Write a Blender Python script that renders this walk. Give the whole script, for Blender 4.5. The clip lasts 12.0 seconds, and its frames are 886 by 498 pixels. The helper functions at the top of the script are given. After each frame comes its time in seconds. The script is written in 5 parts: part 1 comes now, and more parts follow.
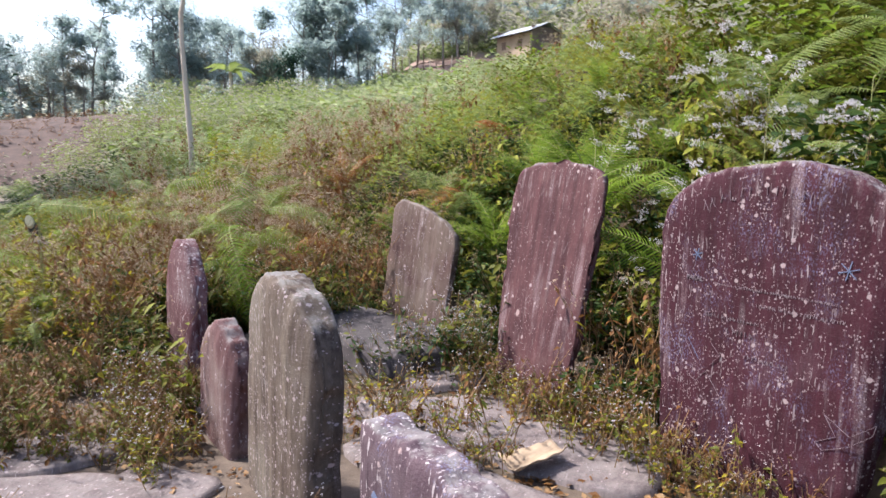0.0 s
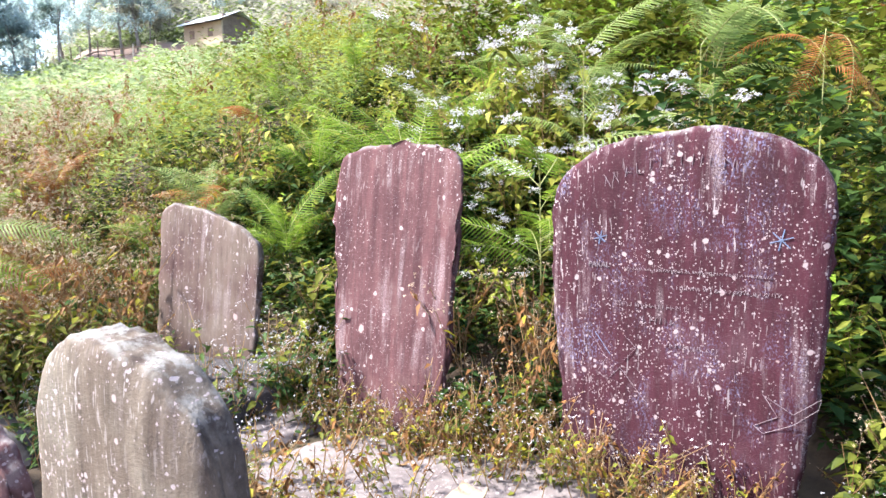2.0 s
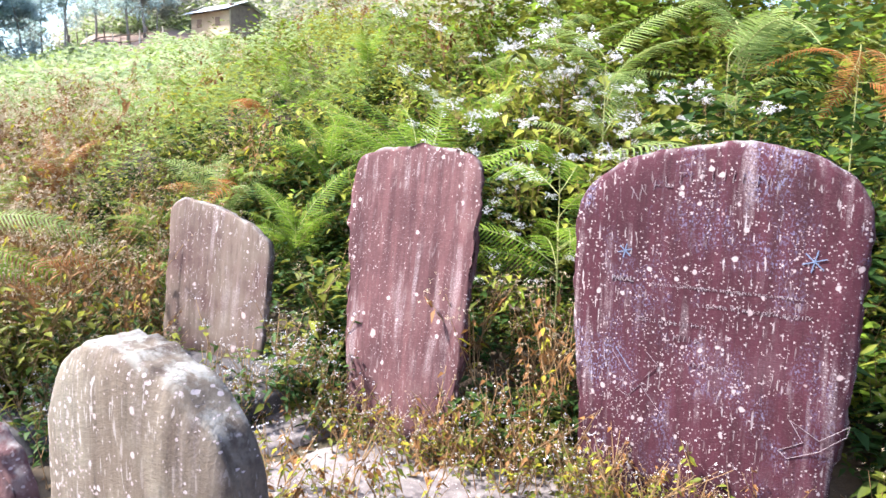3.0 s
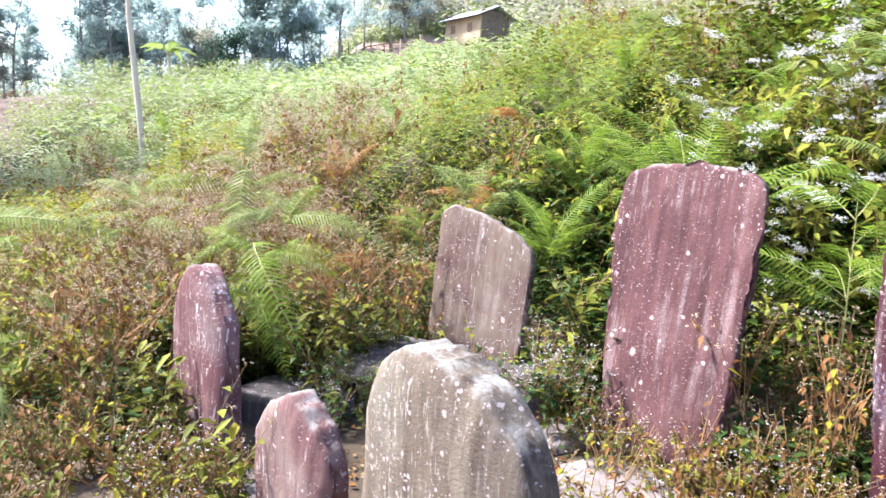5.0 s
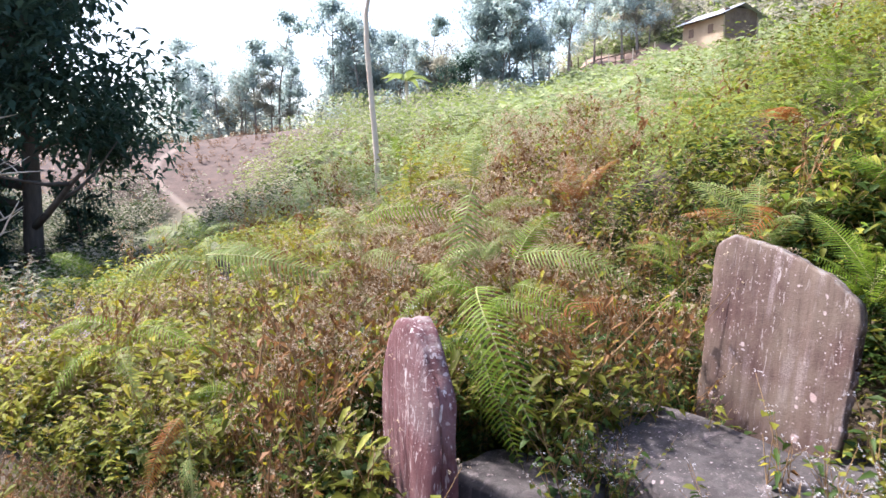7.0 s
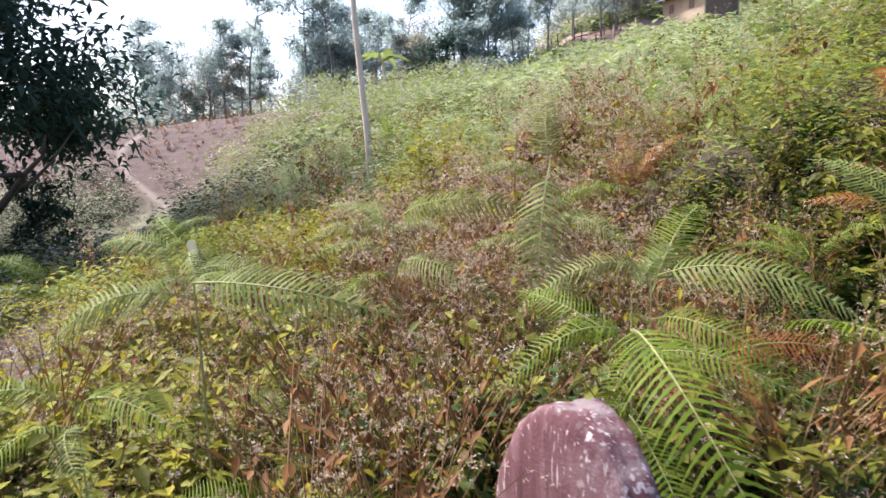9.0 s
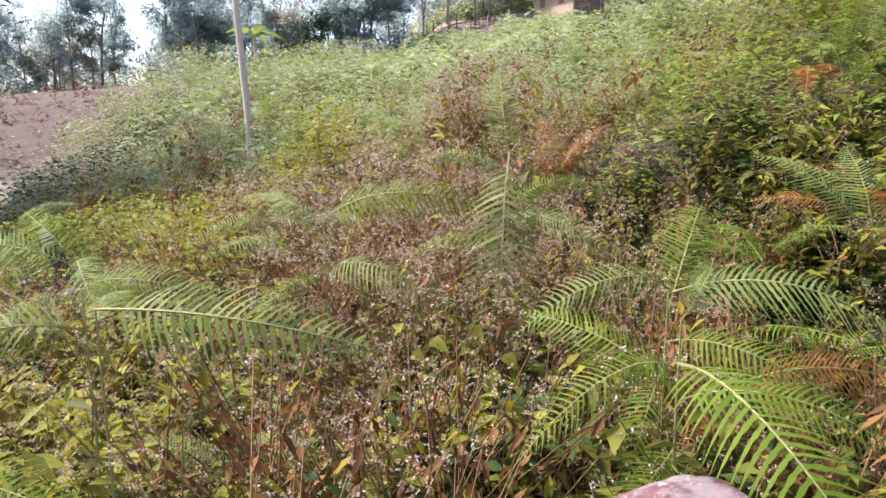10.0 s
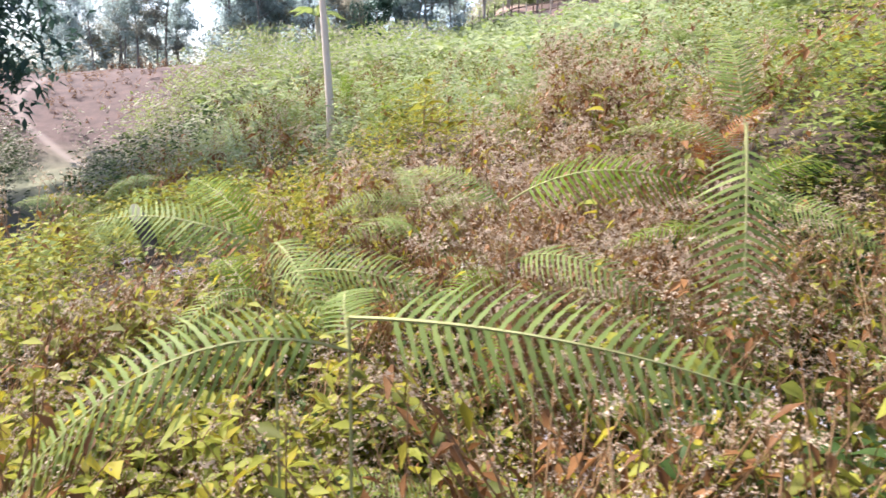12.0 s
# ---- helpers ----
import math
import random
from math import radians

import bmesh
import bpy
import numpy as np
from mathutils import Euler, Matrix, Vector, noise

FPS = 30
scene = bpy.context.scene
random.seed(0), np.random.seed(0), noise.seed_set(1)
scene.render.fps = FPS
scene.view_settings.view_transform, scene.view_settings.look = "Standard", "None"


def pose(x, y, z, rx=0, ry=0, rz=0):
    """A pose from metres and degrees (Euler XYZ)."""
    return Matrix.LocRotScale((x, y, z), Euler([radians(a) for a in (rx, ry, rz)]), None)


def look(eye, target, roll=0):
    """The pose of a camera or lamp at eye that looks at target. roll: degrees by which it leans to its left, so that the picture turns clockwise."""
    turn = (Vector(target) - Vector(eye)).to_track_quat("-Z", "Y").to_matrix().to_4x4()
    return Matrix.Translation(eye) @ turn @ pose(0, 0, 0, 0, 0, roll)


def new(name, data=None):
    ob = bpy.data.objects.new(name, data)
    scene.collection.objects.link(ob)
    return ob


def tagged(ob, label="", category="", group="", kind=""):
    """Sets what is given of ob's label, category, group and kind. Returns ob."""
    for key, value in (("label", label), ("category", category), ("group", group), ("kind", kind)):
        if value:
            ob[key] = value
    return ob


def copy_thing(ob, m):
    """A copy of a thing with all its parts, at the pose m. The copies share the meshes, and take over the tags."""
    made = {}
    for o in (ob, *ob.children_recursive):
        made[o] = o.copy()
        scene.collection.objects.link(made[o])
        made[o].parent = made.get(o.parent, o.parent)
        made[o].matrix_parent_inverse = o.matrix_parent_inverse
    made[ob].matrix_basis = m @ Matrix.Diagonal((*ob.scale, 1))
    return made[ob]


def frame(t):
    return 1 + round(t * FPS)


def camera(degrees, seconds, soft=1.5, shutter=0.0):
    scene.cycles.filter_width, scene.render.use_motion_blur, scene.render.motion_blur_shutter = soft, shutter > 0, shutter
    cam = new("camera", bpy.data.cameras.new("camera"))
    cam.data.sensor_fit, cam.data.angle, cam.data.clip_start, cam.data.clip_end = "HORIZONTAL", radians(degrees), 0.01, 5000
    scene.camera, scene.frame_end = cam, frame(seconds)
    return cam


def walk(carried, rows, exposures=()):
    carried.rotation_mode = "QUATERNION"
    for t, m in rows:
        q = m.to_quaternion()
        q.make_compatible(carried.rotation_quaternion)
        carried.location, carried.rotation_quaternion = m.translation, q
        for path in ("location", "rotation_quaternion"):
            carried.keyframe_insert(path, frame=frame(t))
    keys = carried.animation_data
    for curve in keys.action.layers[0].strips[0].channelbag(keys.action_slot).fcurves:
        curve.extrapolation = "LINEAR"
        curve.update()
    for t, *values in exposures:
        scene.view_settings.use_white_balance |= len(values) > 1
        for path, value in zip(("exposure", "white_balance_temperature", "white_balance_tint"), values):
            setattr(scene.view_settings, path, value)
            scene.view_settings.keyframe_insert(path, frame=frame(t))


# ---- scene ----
cam = camera(65.7, 12.0, shutter=0.25)
PATH = [
    (0, (0.177, 0.024, 1.497), (0.138, 2.007, 1.245), 1.7),
    (0.5, (0.034, 0.314, 1.445), (0.125, 2.287, 1.129), -0.2),
    (1, (-0.085, 0.597, 1.452), (0.145, 2.567, 1.198), 0.2),
    (1.3, (-0.162, 0.748, 1.424), (0.189, 2.697, 1.143), 0.4),
    (1.5, (-0.282, 0.872, 1.407), (0.224, 2.786, 1.12), -0.1),
    (2, (-0.528, 1.096, 1.427), (0.254, 2.918, 1.164), -1.0),
    (2.5, (-0.583, 1.205, 1.468), (0.244, 3.014, 1.252), -1.0),
    (3, (-0.589, 1.222, 1.467), (0.195, 3.042, 1.196), 1.0),
    (3.5, (-0.675, 1.208, 1.48), (-0.109, 3.107, 1.208), 0.9),
    (3.7, (-0.717, 1.217, 1.48), (-0.22, 3.128, 1.16), 1.0),
    (5.3, (-0.825, 1.212, 1.573), (-0.767, 3.19, 1.287), 1.8),
    (5.5, (-0.836, 1.251, 1.578), (-0.839, 3.228, 1.271), 1.6),
    (6, (-0.807, 1.551, 1.583), (-1.072, 3.517, 1.325), 1.1),
    (6.5, (-0.797, 1.89, 1.579), (-1.314, 3.8, 1.285), 0.9),
    (7, (-0.976, 2.234, 1.563), (-1.489, 4.152, 1.316), -0.5),
    (7.5, (-1.203, 2.495, 1.561), (-1.64, 4.422, 1.25), -0.3),
    (7.7, (-1.28, 2.627, 1.551), (-1.78, 4.531, 1.2), -0.8),
    (9.3, (-2.099, 3.677, 1.533), (-2.479, 5.622, 1.258), -2.1),
    (9.5, (-2.255, 3.808, 1.531), (-2.423, 5.782, 1.256), -1.8),
    (9.7, (-2.359, 3.911, 1.549), (-2.434, 5.885, 1.239), -0.4),
    (10, (-2.395, 4.0, 1.537), (-2.455, 5.97, 1.196), 0.5),
    (10.5, (-2.365, 4.157, 1.544), (-2.435, 6.132, 1.238), 1.2),
    (11, (-2.473, 4.268, 1.522), (-2.728, 6.22, 1.167), 1.9),
    (11.5, (-2.824, 4.461, 1.468), (-2.934, 6.427, 1.12), -0.2),
    (12, (-3.145, 4.596, 1.418), (-3.332, 6.551, 1.038), 1.8),
]
walk(cam, [(t, look(eye, target, roll)) for t, eye, target, roll in PATH],
     exposures=[(0.0, 1.25, 6050, 14), (0.5, 1.8, 6000, 11), (1.0, 1.5, 5950, 11), (1.5, 2.0, 5950, 9), (2.0, 2.22, 5850, 9), (2.5, 2.25, 5850, 8), (3.7, 2.3, 5800, 8),
                (5.5, 2.08, 5900, 12), (6.5, 1.38, 6200, 19), (7.0, 1.8, 6050, 16), (7.7, 1.4, 6200, 19), (9.5, 1.45, 6100, 19), (10.0, 1.45, 6150, 19), (10.5, 1.82, 6050, 19), (11.2, 1.78, 6150, 17), (12.0, 1.78, 6100, 18)])

# ---- light ----
SUN_ELEVATION, SUN_AZIMUTH = radians(52), radians(287)   # clockwise from +y
world = bpy.data.worlds.new("sky")
scene.world = world
world.use_nodes = True
wn = world.node_tree
sky = wn.nodes.new("ShaderNodeTexSky")
sky.sky_type = "NISHITA"
sky.sun_disc = False
sky.sun_elevation, sky.sun_rotation = SUN_ELEVATION, SUN_AZIMUTH
sky.dust_density, sky.air_density, sky.ozone_density = 3.0, 1.0, 1.0
wn.links.new(sky.outputs[0], wn.nodes["Background"].inputs[0])
wn.nodes["Background"].inputs[1].default_value = 0.13
sun_data = bpy.data.lights.new("sun", "SUN")
sun_data.energy, sun_data.angle, sun_data.color = 3.8, radians(5), (1.0, 0.95, 0.87)
sun = new("sun", sun_data)
sx, sy, sz = (math.sin(SUN_AZIMUTH) * math.cos(SUN_ELEVATION), math.cos(SUN_AZIMUTH) * math.cos(SUN_ELEVATION), math.sin(SUN_ELEVATION))
sun.matrix_world = look((sx * 60, sy * 60, sz * 60), (0, 0, 0))


# ---- materials ----
def nodes_of(name):
    m = bpy.data.materials.new(name)
    m.use_nodes = True
    t = m.node_tree
    return m, t, t.nodes["Principled BSDF"], t.nodes["Material Output"]


def mix(t, a, b, fac, blend="MIX"):
    """A colour mix: a and b are sockets or rgb, fac a socket or a number."""
    n = t.nodes.new("ShaderNodeMix")
    n.data_type, n.blend_type = "RGBA", blend
    for k, v in ((0, fac), (6, a), (7, b)):
        if isinstance(v, bpy.types.NodeSocket):
            t.links.new(v, n.inputs[k])
        elif k == 0:
            n.inputs[k].default_value = v
        else:
            n.inputs[k].default_value = (*v, 1)
    return n.outputs[2]


def ramp(t, socket, low, high):
    n = t.nodes.new("ShaderNodeMapRange")
    n.inputs[1].default_value, n.inputs[2].default_value = low, high
    t.links.new(socket, n.inputs[0])
    return n.outputs[0]


def math_node(t, op, a, b):
    n = t.nodes.new("ShaderNodeMath")
    n.operation = op
    for k, v in ((0, a), (1, b)):
        if isinstance(v, bpy.types.NodeSocket):
            t.links.new(v, n.inputs[k])
        else:
            n.inputs[k].default_value = v
    return n.outputs[0]


def coords(t, scale=(1, 1, 1), shift=(0, 0, 0), kind="Object"):
    c = t.nodes.new("ShaderNodeTexCoord")
    m = t.nodes.new("ShaderNodeMapping")
    m.inputs[1].default_value, m.inputs[3].default_value = shift, scale
    t.links.new(c.outputs[kind], m.inputs[0])
    return m.outputs[0]


def noise_tex(t, scale, vector, detail=4, rough=0.6):
    n = t.nodes.new("ShaderNodeTexNoise")
    n.inputs["Scale"].default_value, n.inputs["Detail"].default_value, n.inputs["Roughness"].default_value = scale, detail, rough
    t.links.new(vector, n.inputs["Vector"])
    return n.outputs[0]


def voronoi(t, scale, vector, out="Distance", randomness=1.0):
    n = t.nodes.new("ShaderNodeTexVoronoi")
    n.inputs["Scale"].default_value, n.inputs["Randomness"].default_value = scale, randomness
    t.links.new(vector, n.inputs["Vector"])
    return n.outputs[out]


def bump(t, bsdf, height, strength=0.3, distance=0.01):
    b = t.nodes.new("ShaderNodeBump")
    b.inputs["Strength"].default_value, b.inputs["Distance"].default_value = strength, distance
    t.links.new(height, b.inputs["Height"])
    t.links.new(b.outputs[0], bsdf.inputs["Normal"])


def leaf_material(name, dark, light, glow=0.3, rough=0.55, spread=1.0):
    """A leaf: its tint varies from leaf to leaf; part of the light passes through it."""
    m, t, b, out = nodes_of(name)
    g = t.nodes.new("ShaderNodeNewGeometry")
    r = ramp(t, g.outputs["Random Per Island"], 0.5 - 0.5 / spread, 0.5 + 0.5 / spread)
    patch = ramp(t, noise_tex(t, 1.1, coords(t), 5, 0.65), 0.36, 0.62)
    c = mix(t, dark, light, math_node(t, "ADD", math_node(t, "MULTIPLY", r, 0.42), math_node(t, "MULTIPLY", patch, 0.58)))
    t.links.new(c, b.inputs["Base Color"])
    b.inputs["Roughness"].default_value = rough
    b.inputs["Specular IOR Level"].default_value = 0.12
    tr = t.nodes.new("ShaderNodeBsdfTranslucent")
    t.links.new(c, tr.inputs[0])
    s = t.nodes.new("ShaderNodeMixShader")
    s.inputs[0].default_value = glow
    t.links.new(b.outputs[0], s.inputs[1])
    t.links.new(tr.outputs[0], s.inputs[2])
    t.links.new(s.outputs[0], out.inputs[0])
    return m


def rough_material(name, dark, light, scale=8.0, rough=0.85, relief=0.4, distance=0.01, stretch=(1, 1, 1)):
    m, t, b, out = nodes_of(name)
    v = coords(t, stretch)
    n = noise_tex(t, scale, v, 6, 0.65)
    big = noise_tex(t, scale * 0.18, v, 3)
    c = mix(t, dark, light, ramp(t, math_node(t, "ADD", math_node(t, "MULTIPLY", n, 0.6), math_node(t, "MULTIPLY", big, 0.4)), 0.33, 0.67))
    t.links.new(c, b.inputs["Base Color"])
    b.inputs["Roughness"].default_value = rough
    bump(t, b, n, relief, distance)
    return m


def stone_material(name, deep, pale, grey, lichen=1.0, paint=0.0, weather=0.5, seed=0.0, crusty=0.45, dashes=0.4, flank=0.0):
    """A standing stone: red sandstone with rain streaks, grey weathering, round lichen spots and old paint."""
    m, t, b, out = nodes_of(name)
    v = coords(t, shift=(seed, 0, seed * 0.37))
    streak = noise_tex(t, 1.0, coords(t, (16, 10, 0.9), (seed, 0, 0)), 5, 0.6)
    fine = noise_tex(t, 1.0, coords(t, (60, 40, 5), (seed, 0, 0)), 4, 0.6)
    blotch = noise_tex(t, 2.2, v, 5, 0.6)
    grain = noise_tex(t, 90, v, 4, 0.7)
    c = mix(t, deep, pale, ramp(t, math_node(t, "ADD", math_node(t, "MULTIPLY", streak, 0.6), math_node(t, "MULTIPLY", blotch, 0.4)), 0.38, 0.64))
    c = mix(t, c, grey, math_node(t, "MULTIPLY", ramp(t, blotch, 0.62 - 0.3 * weather, 0.72), weather))
    c = mix(t, c, (deep[0] * 0.55, deep[1] * 0.6, deep[2] * 0.6), math_node(t, "MULTIPLY", ramp(t, fine, 0.5, 0.72), 0.45))
    c = mix(t, c, (0.40, 0.34, 0.32), math_node(t, "MULTIPLY", ramp(t, grain, 0.55, 0.75), 0.14))
    # pale runs of weather, narrow and upright
    run = noise_tex(t, 1.0, coords(t, (22, 14, 1.6), (seed + 4, 0, 2)), 3, 0.5)
    gate = ramp(t, noise_tex(t, 2.6, coords(t, shift=(seed + 9, 0, 1))), 0.45, 0.6)
    c = mix(t, c, (0.36, 0.29, 0.29), math_node(t, "MULTIPLY", math_node(t, "MULTIPLY", ramp(t, run, 0.54, 0.66), gate), math_node(t, "ADD", 0.12, math_node(t, "MULTIPLY", ramp(t, noise_tex(t, 150, v, 2), 0.45, 0.6), 0.42))))
    dash = noise_tex(t, 1.0, coords(t, (75, 50, 11), (seed + 6, 0, 3)), 2, 0.5)
    dense = ramp(t, noise_tex(t, 1.7, coords(t, (1.5, 1, 0.6), (seed + 3, 0, 8)), 3), 0.4, 0.6)
    c = mix(t, c, (0.56, 0.49, 0.48), math_node(t, "MULTIPLY", math_node(t, "MULTIPLY", ramp(t, dash, 0.66 - 0.05 * dashes, 0.70 - 0.05 * dashes), dense), dashes))
    # broken flanks: side faces darkened by normal, their shade put into the rock colour
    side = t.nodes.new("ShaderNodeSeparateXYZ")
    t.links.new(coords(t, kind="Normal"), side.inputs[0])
    shaded_break = math_node(t, "MULTIPLY", ramp(t, math_node(t, "ABSOLUTE", side.outputs[0], 0.0), 0.6, 0.9), ramp(t, noise_tex(t, 9, v, 6, 0.75), 0.30, 0.5))
    c = mix(t, c, mix(t, (0.028, 0.021, 0.019), (0.11, 0.085, 0.07), ramp(t, noise_tex(t, 24, v, 5, 0.7), 0.4, 0.68)), math_node(t, "MULTIPLY", shaded_break, flank))
    if paint:
        spray = ramp(t, noise_tex(t, 110, coords(t, (1, 1, 0.6), (seed, 0, 0)), 2), 0.53, 0.6)
        where = ramp(t, noise_tex(t, 3.3, coords(t, (1.3, 1, 0.7), (seed + 2, 0, 7)), 3), 0.5, 0.66)
        c = mix(t, c, (0.24, 0.26, 0.42), math_node(t, "MULTIPLY", math_node(t, "MULTIPLY", spray, where), paint))
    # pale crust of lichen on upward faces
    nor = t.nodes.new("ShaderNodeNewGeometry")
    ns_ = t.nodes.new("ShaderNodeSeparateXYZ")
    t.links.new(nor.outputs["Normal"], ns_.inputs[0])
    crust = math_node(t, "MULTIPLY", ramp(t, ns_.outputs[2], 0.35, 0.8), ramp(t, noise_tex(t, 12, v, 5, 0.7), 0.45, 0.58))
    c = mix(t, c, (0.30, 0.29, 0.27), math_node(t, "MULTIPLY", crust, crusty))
    edge = noise_tex(t, 70, v, 3)
    thin = ramp(t, noise_tex(t, 3.1, coords(t, shift=(seed * 2, 0, 5)), 3), 0.36, 0.66)
    for scale, size, keep, shade in ((13, 0.15, 0.26, (0.40, 0.29, 0.27)), (24, 0.19, 0.28, (0.40, 0.31, 0.30)), (50, 0.25, 0.3, (0.38, 0.31, 0.31)), (110, 0.32, 0.38, (0.33, 0.26, 0.26))):
        warp = t.nodes.new("ShaderNodeVectorMath")
        warp.operation = "MULTIPLY_ADD"
        wn_ = t.nodes.new("ShaderNodeTexNoise")
        wn_.inputs["Scale"].default_value = scale * 0.9
        vec0 = coords(t, (1, 0.6, 0.94), (seed + scale, 0, seed))
        t.links.new(vec0, wn_.inputs["Vector"])
        t.links.new(wn_.outputs["Color"], warp.inputs[0])
        warp.inputs[1].default_value = (0.5 / scale,) * 3
        t.links.new(vec0, warp.inputs[2])
        vec = warp.outputs[0]
        d = math_node(t, "ADD", voronoi(t, scale, vec), math_node(t, "MULTIPLY", math_node(t, "SUBTRACT", edge, 0.5), 0.22))
        pick = t.nodes.new("ShaderNodeSeparateColor")
        t.links.new(voronoi(t, scale, vec, "Color"), pick.inputs[0])
        size_now = math_node(t, "MULTIPLY", math_node(t, "POWER", pick.outputs[1], 1.8), size * 1.9)
        spot = ramp(t, math_node(t, "SUBTRACT", d, size_now), 0.04, -0.05)
        on = math_node(t, "LESS_THAN", pick.outputs[0], math_node(t, "MULTIPLY", thin, keep * 1.5 * lichen))
        c = mix(t, c, shade, math_node(t, "MULTIPLY", math_node(t, "MULTIPLY", spot, on), 0.8))
    t.links.new(c, b.inputs["Base Color"])
    b.inputs["Roughness"].default_value = 0.82
    b.inputs["Specular IOR Level"].default_value = 0.22
    bump(t, b, math_node(t, "ADD", grain, math_node(t, "MULTIPLY", math_node(t, "ADD", streak, blotch), 0.9)), 0.55, 0.008)
    return m


M_LEAF = leaf_material("weed_leaf", (0.034, 0.050, 0.007), (0.170, 0.165, 0.022))
# dark green leaf; also paints the shade of gaps and hollows into foliage
M_LEAF_DARK_SHADED = leaf_material("dark_shaded_leaf", (0.014, 0.036, 0.009), (0.058, 0.092, 0.019), 0.3)
M_LEAF_LIGHT = leaf_material("pale_green_leaf", (0.135, 0.155, 0.016), (0.340, 0.330, 0.055), 0.4)
M_LEAF_YELLOW = leaf_material("yellow_leaf", (0.165, 0.140, 0.010), (0.380, 0.320, 0.030), 0.4)
M_LEAF_BROWN = leaf_material("dry_leaf", (0.070, 0.028, 0.009), (0.260, 0.125, 0.042), 0.25)
M_STALK = leaf_material("dry_stalk", (0.150, 0.075, 0.032), (0.340, 0.220, 0.110), 0.15)
M_SEED = leaf_material("dry_flower_head", (0.270, 0.185, 0.115), (0.580, 0.470, 0.340), 0.3)
M_WHITE = leaf_material("white_flower", (0.50, 0.46, 0.47), (0.74, 0.70, 0.71), 0.35)
M_LILAC = leaf_material("lilac_flower", (0.38, 0.32, 0.40), (0.56, 0.49, 0.58), 0.25)
M_FERN = leaf_material("fern_leaf", (0.085, 0.150, 0.012), (0.240, 0.320, 0.036), 0.5)
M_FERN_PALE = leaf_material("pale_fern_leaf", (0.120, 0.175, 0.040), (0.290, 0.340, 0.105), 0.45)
# grass green lightened so that its colour carries the slope's distance haze
M_GRASS_HAZED = leaf_material("hazed_grass", (0.190, 0.240, 0.120), (0.400, 0.440, 0.230), 0.45)
M_FERN_DRY = leaf_material("dry_fern_leaf", (0.190, 0.060, 0.014), (0.380, 0.150, 0.045), 0.35)
M_RACHIS = rough_material("fern_stalk", (0.186, 0.174, 0.050), (0.310, 0.310, 0.124), 30)
# far crown leaves paled grey-green: distance haze painted into their colour
M_CROWN_HAZED = leaf_material("hazed_tree_leaf", (0.23, 0.30, 0.28), (0.47, 0.55, 0.52), 0.65)
M_CROWN_DARK = leaf_material("dark_tree_leaf", (0.018, 0.044, 0.032), (0.062, 0.108, 0.078), 0.35)
# brownish leaves lightened likewise, to stand in for haze
M_CROWN_BROWN_HAZED = leaf_material("hazed_brownish_tree_leaf", (0.21, 0.20, 0.15), (0.40, 0.38, 0.29), 0.55)
M_BARK = rough_material("bark", (0.037, 0.028, 0.022), (0.124, 0.099, 0.081), 6, stretch=(1, 1, 0.25))
# far bark lightened for the same painted haze
M_TREE_BARK_HAZED = rough_material("hazed_grey_tree_bark", (0.13, 0.115, 0.10), (0.28, 0.25, 0.225), 6, stretch=(1, 1, 0.25))
M_PALE_BARK = rough_material("pale_bark", (0.42, 0.34, 0.26), (0.70, 0.60, 0.48), 5, stretch=(1, 1, 0.3))
M_CUT = rough_material("cut_wood", (0.510, 0.425, 0.238), (0.680, 0.595, 0.357), 20)
M_BLOCK = stone_material("dark_block", (0.038, 0.032, 0.032), (0.084, 0.070, 0.069), (0.119, 0.105, 0.098), 0.15, 0, 0.4, 23.0, 0.06)
M_SLAB = stone_material("paving_stone", (0.100, 0.077, 0.075), (0.190, 0.154, 0.144), (0.232, 0.196, 0.185), 0.25, 0, 0.55, 3.0, 0.12)
M_WALL = rough_material("mud_wall", (0.27, 0.20, 0.13), (0.42, 0.33, 0.23), 1.2)
M_TIN = rough_material("tin_roof", (0.336, 0.344, 0.368), (0.528, 0.536, 0.560), 1.0, 0.45)
M_TIMBER = rough_material("weathered_timber", (0.099, 0.062, 0.043), (0.211, 0.149, 0.112), 3)
M_PAINT = rough_material("blue_chalk", (0.08, 0.10, 0.17), (0.16, 0.20, 0.30), 90)
M_CHALK = rough_material("white_scratch", (0.16, 0.11, 0.12), (0.27, 0.22, 0.23), 90)
M_HUSK = rough_material("dry_palm_sheath", (0.22, 0.15, 0.09), (0.44, 0.33, 0.22), 9, stretch=(0.3, 3, 1))


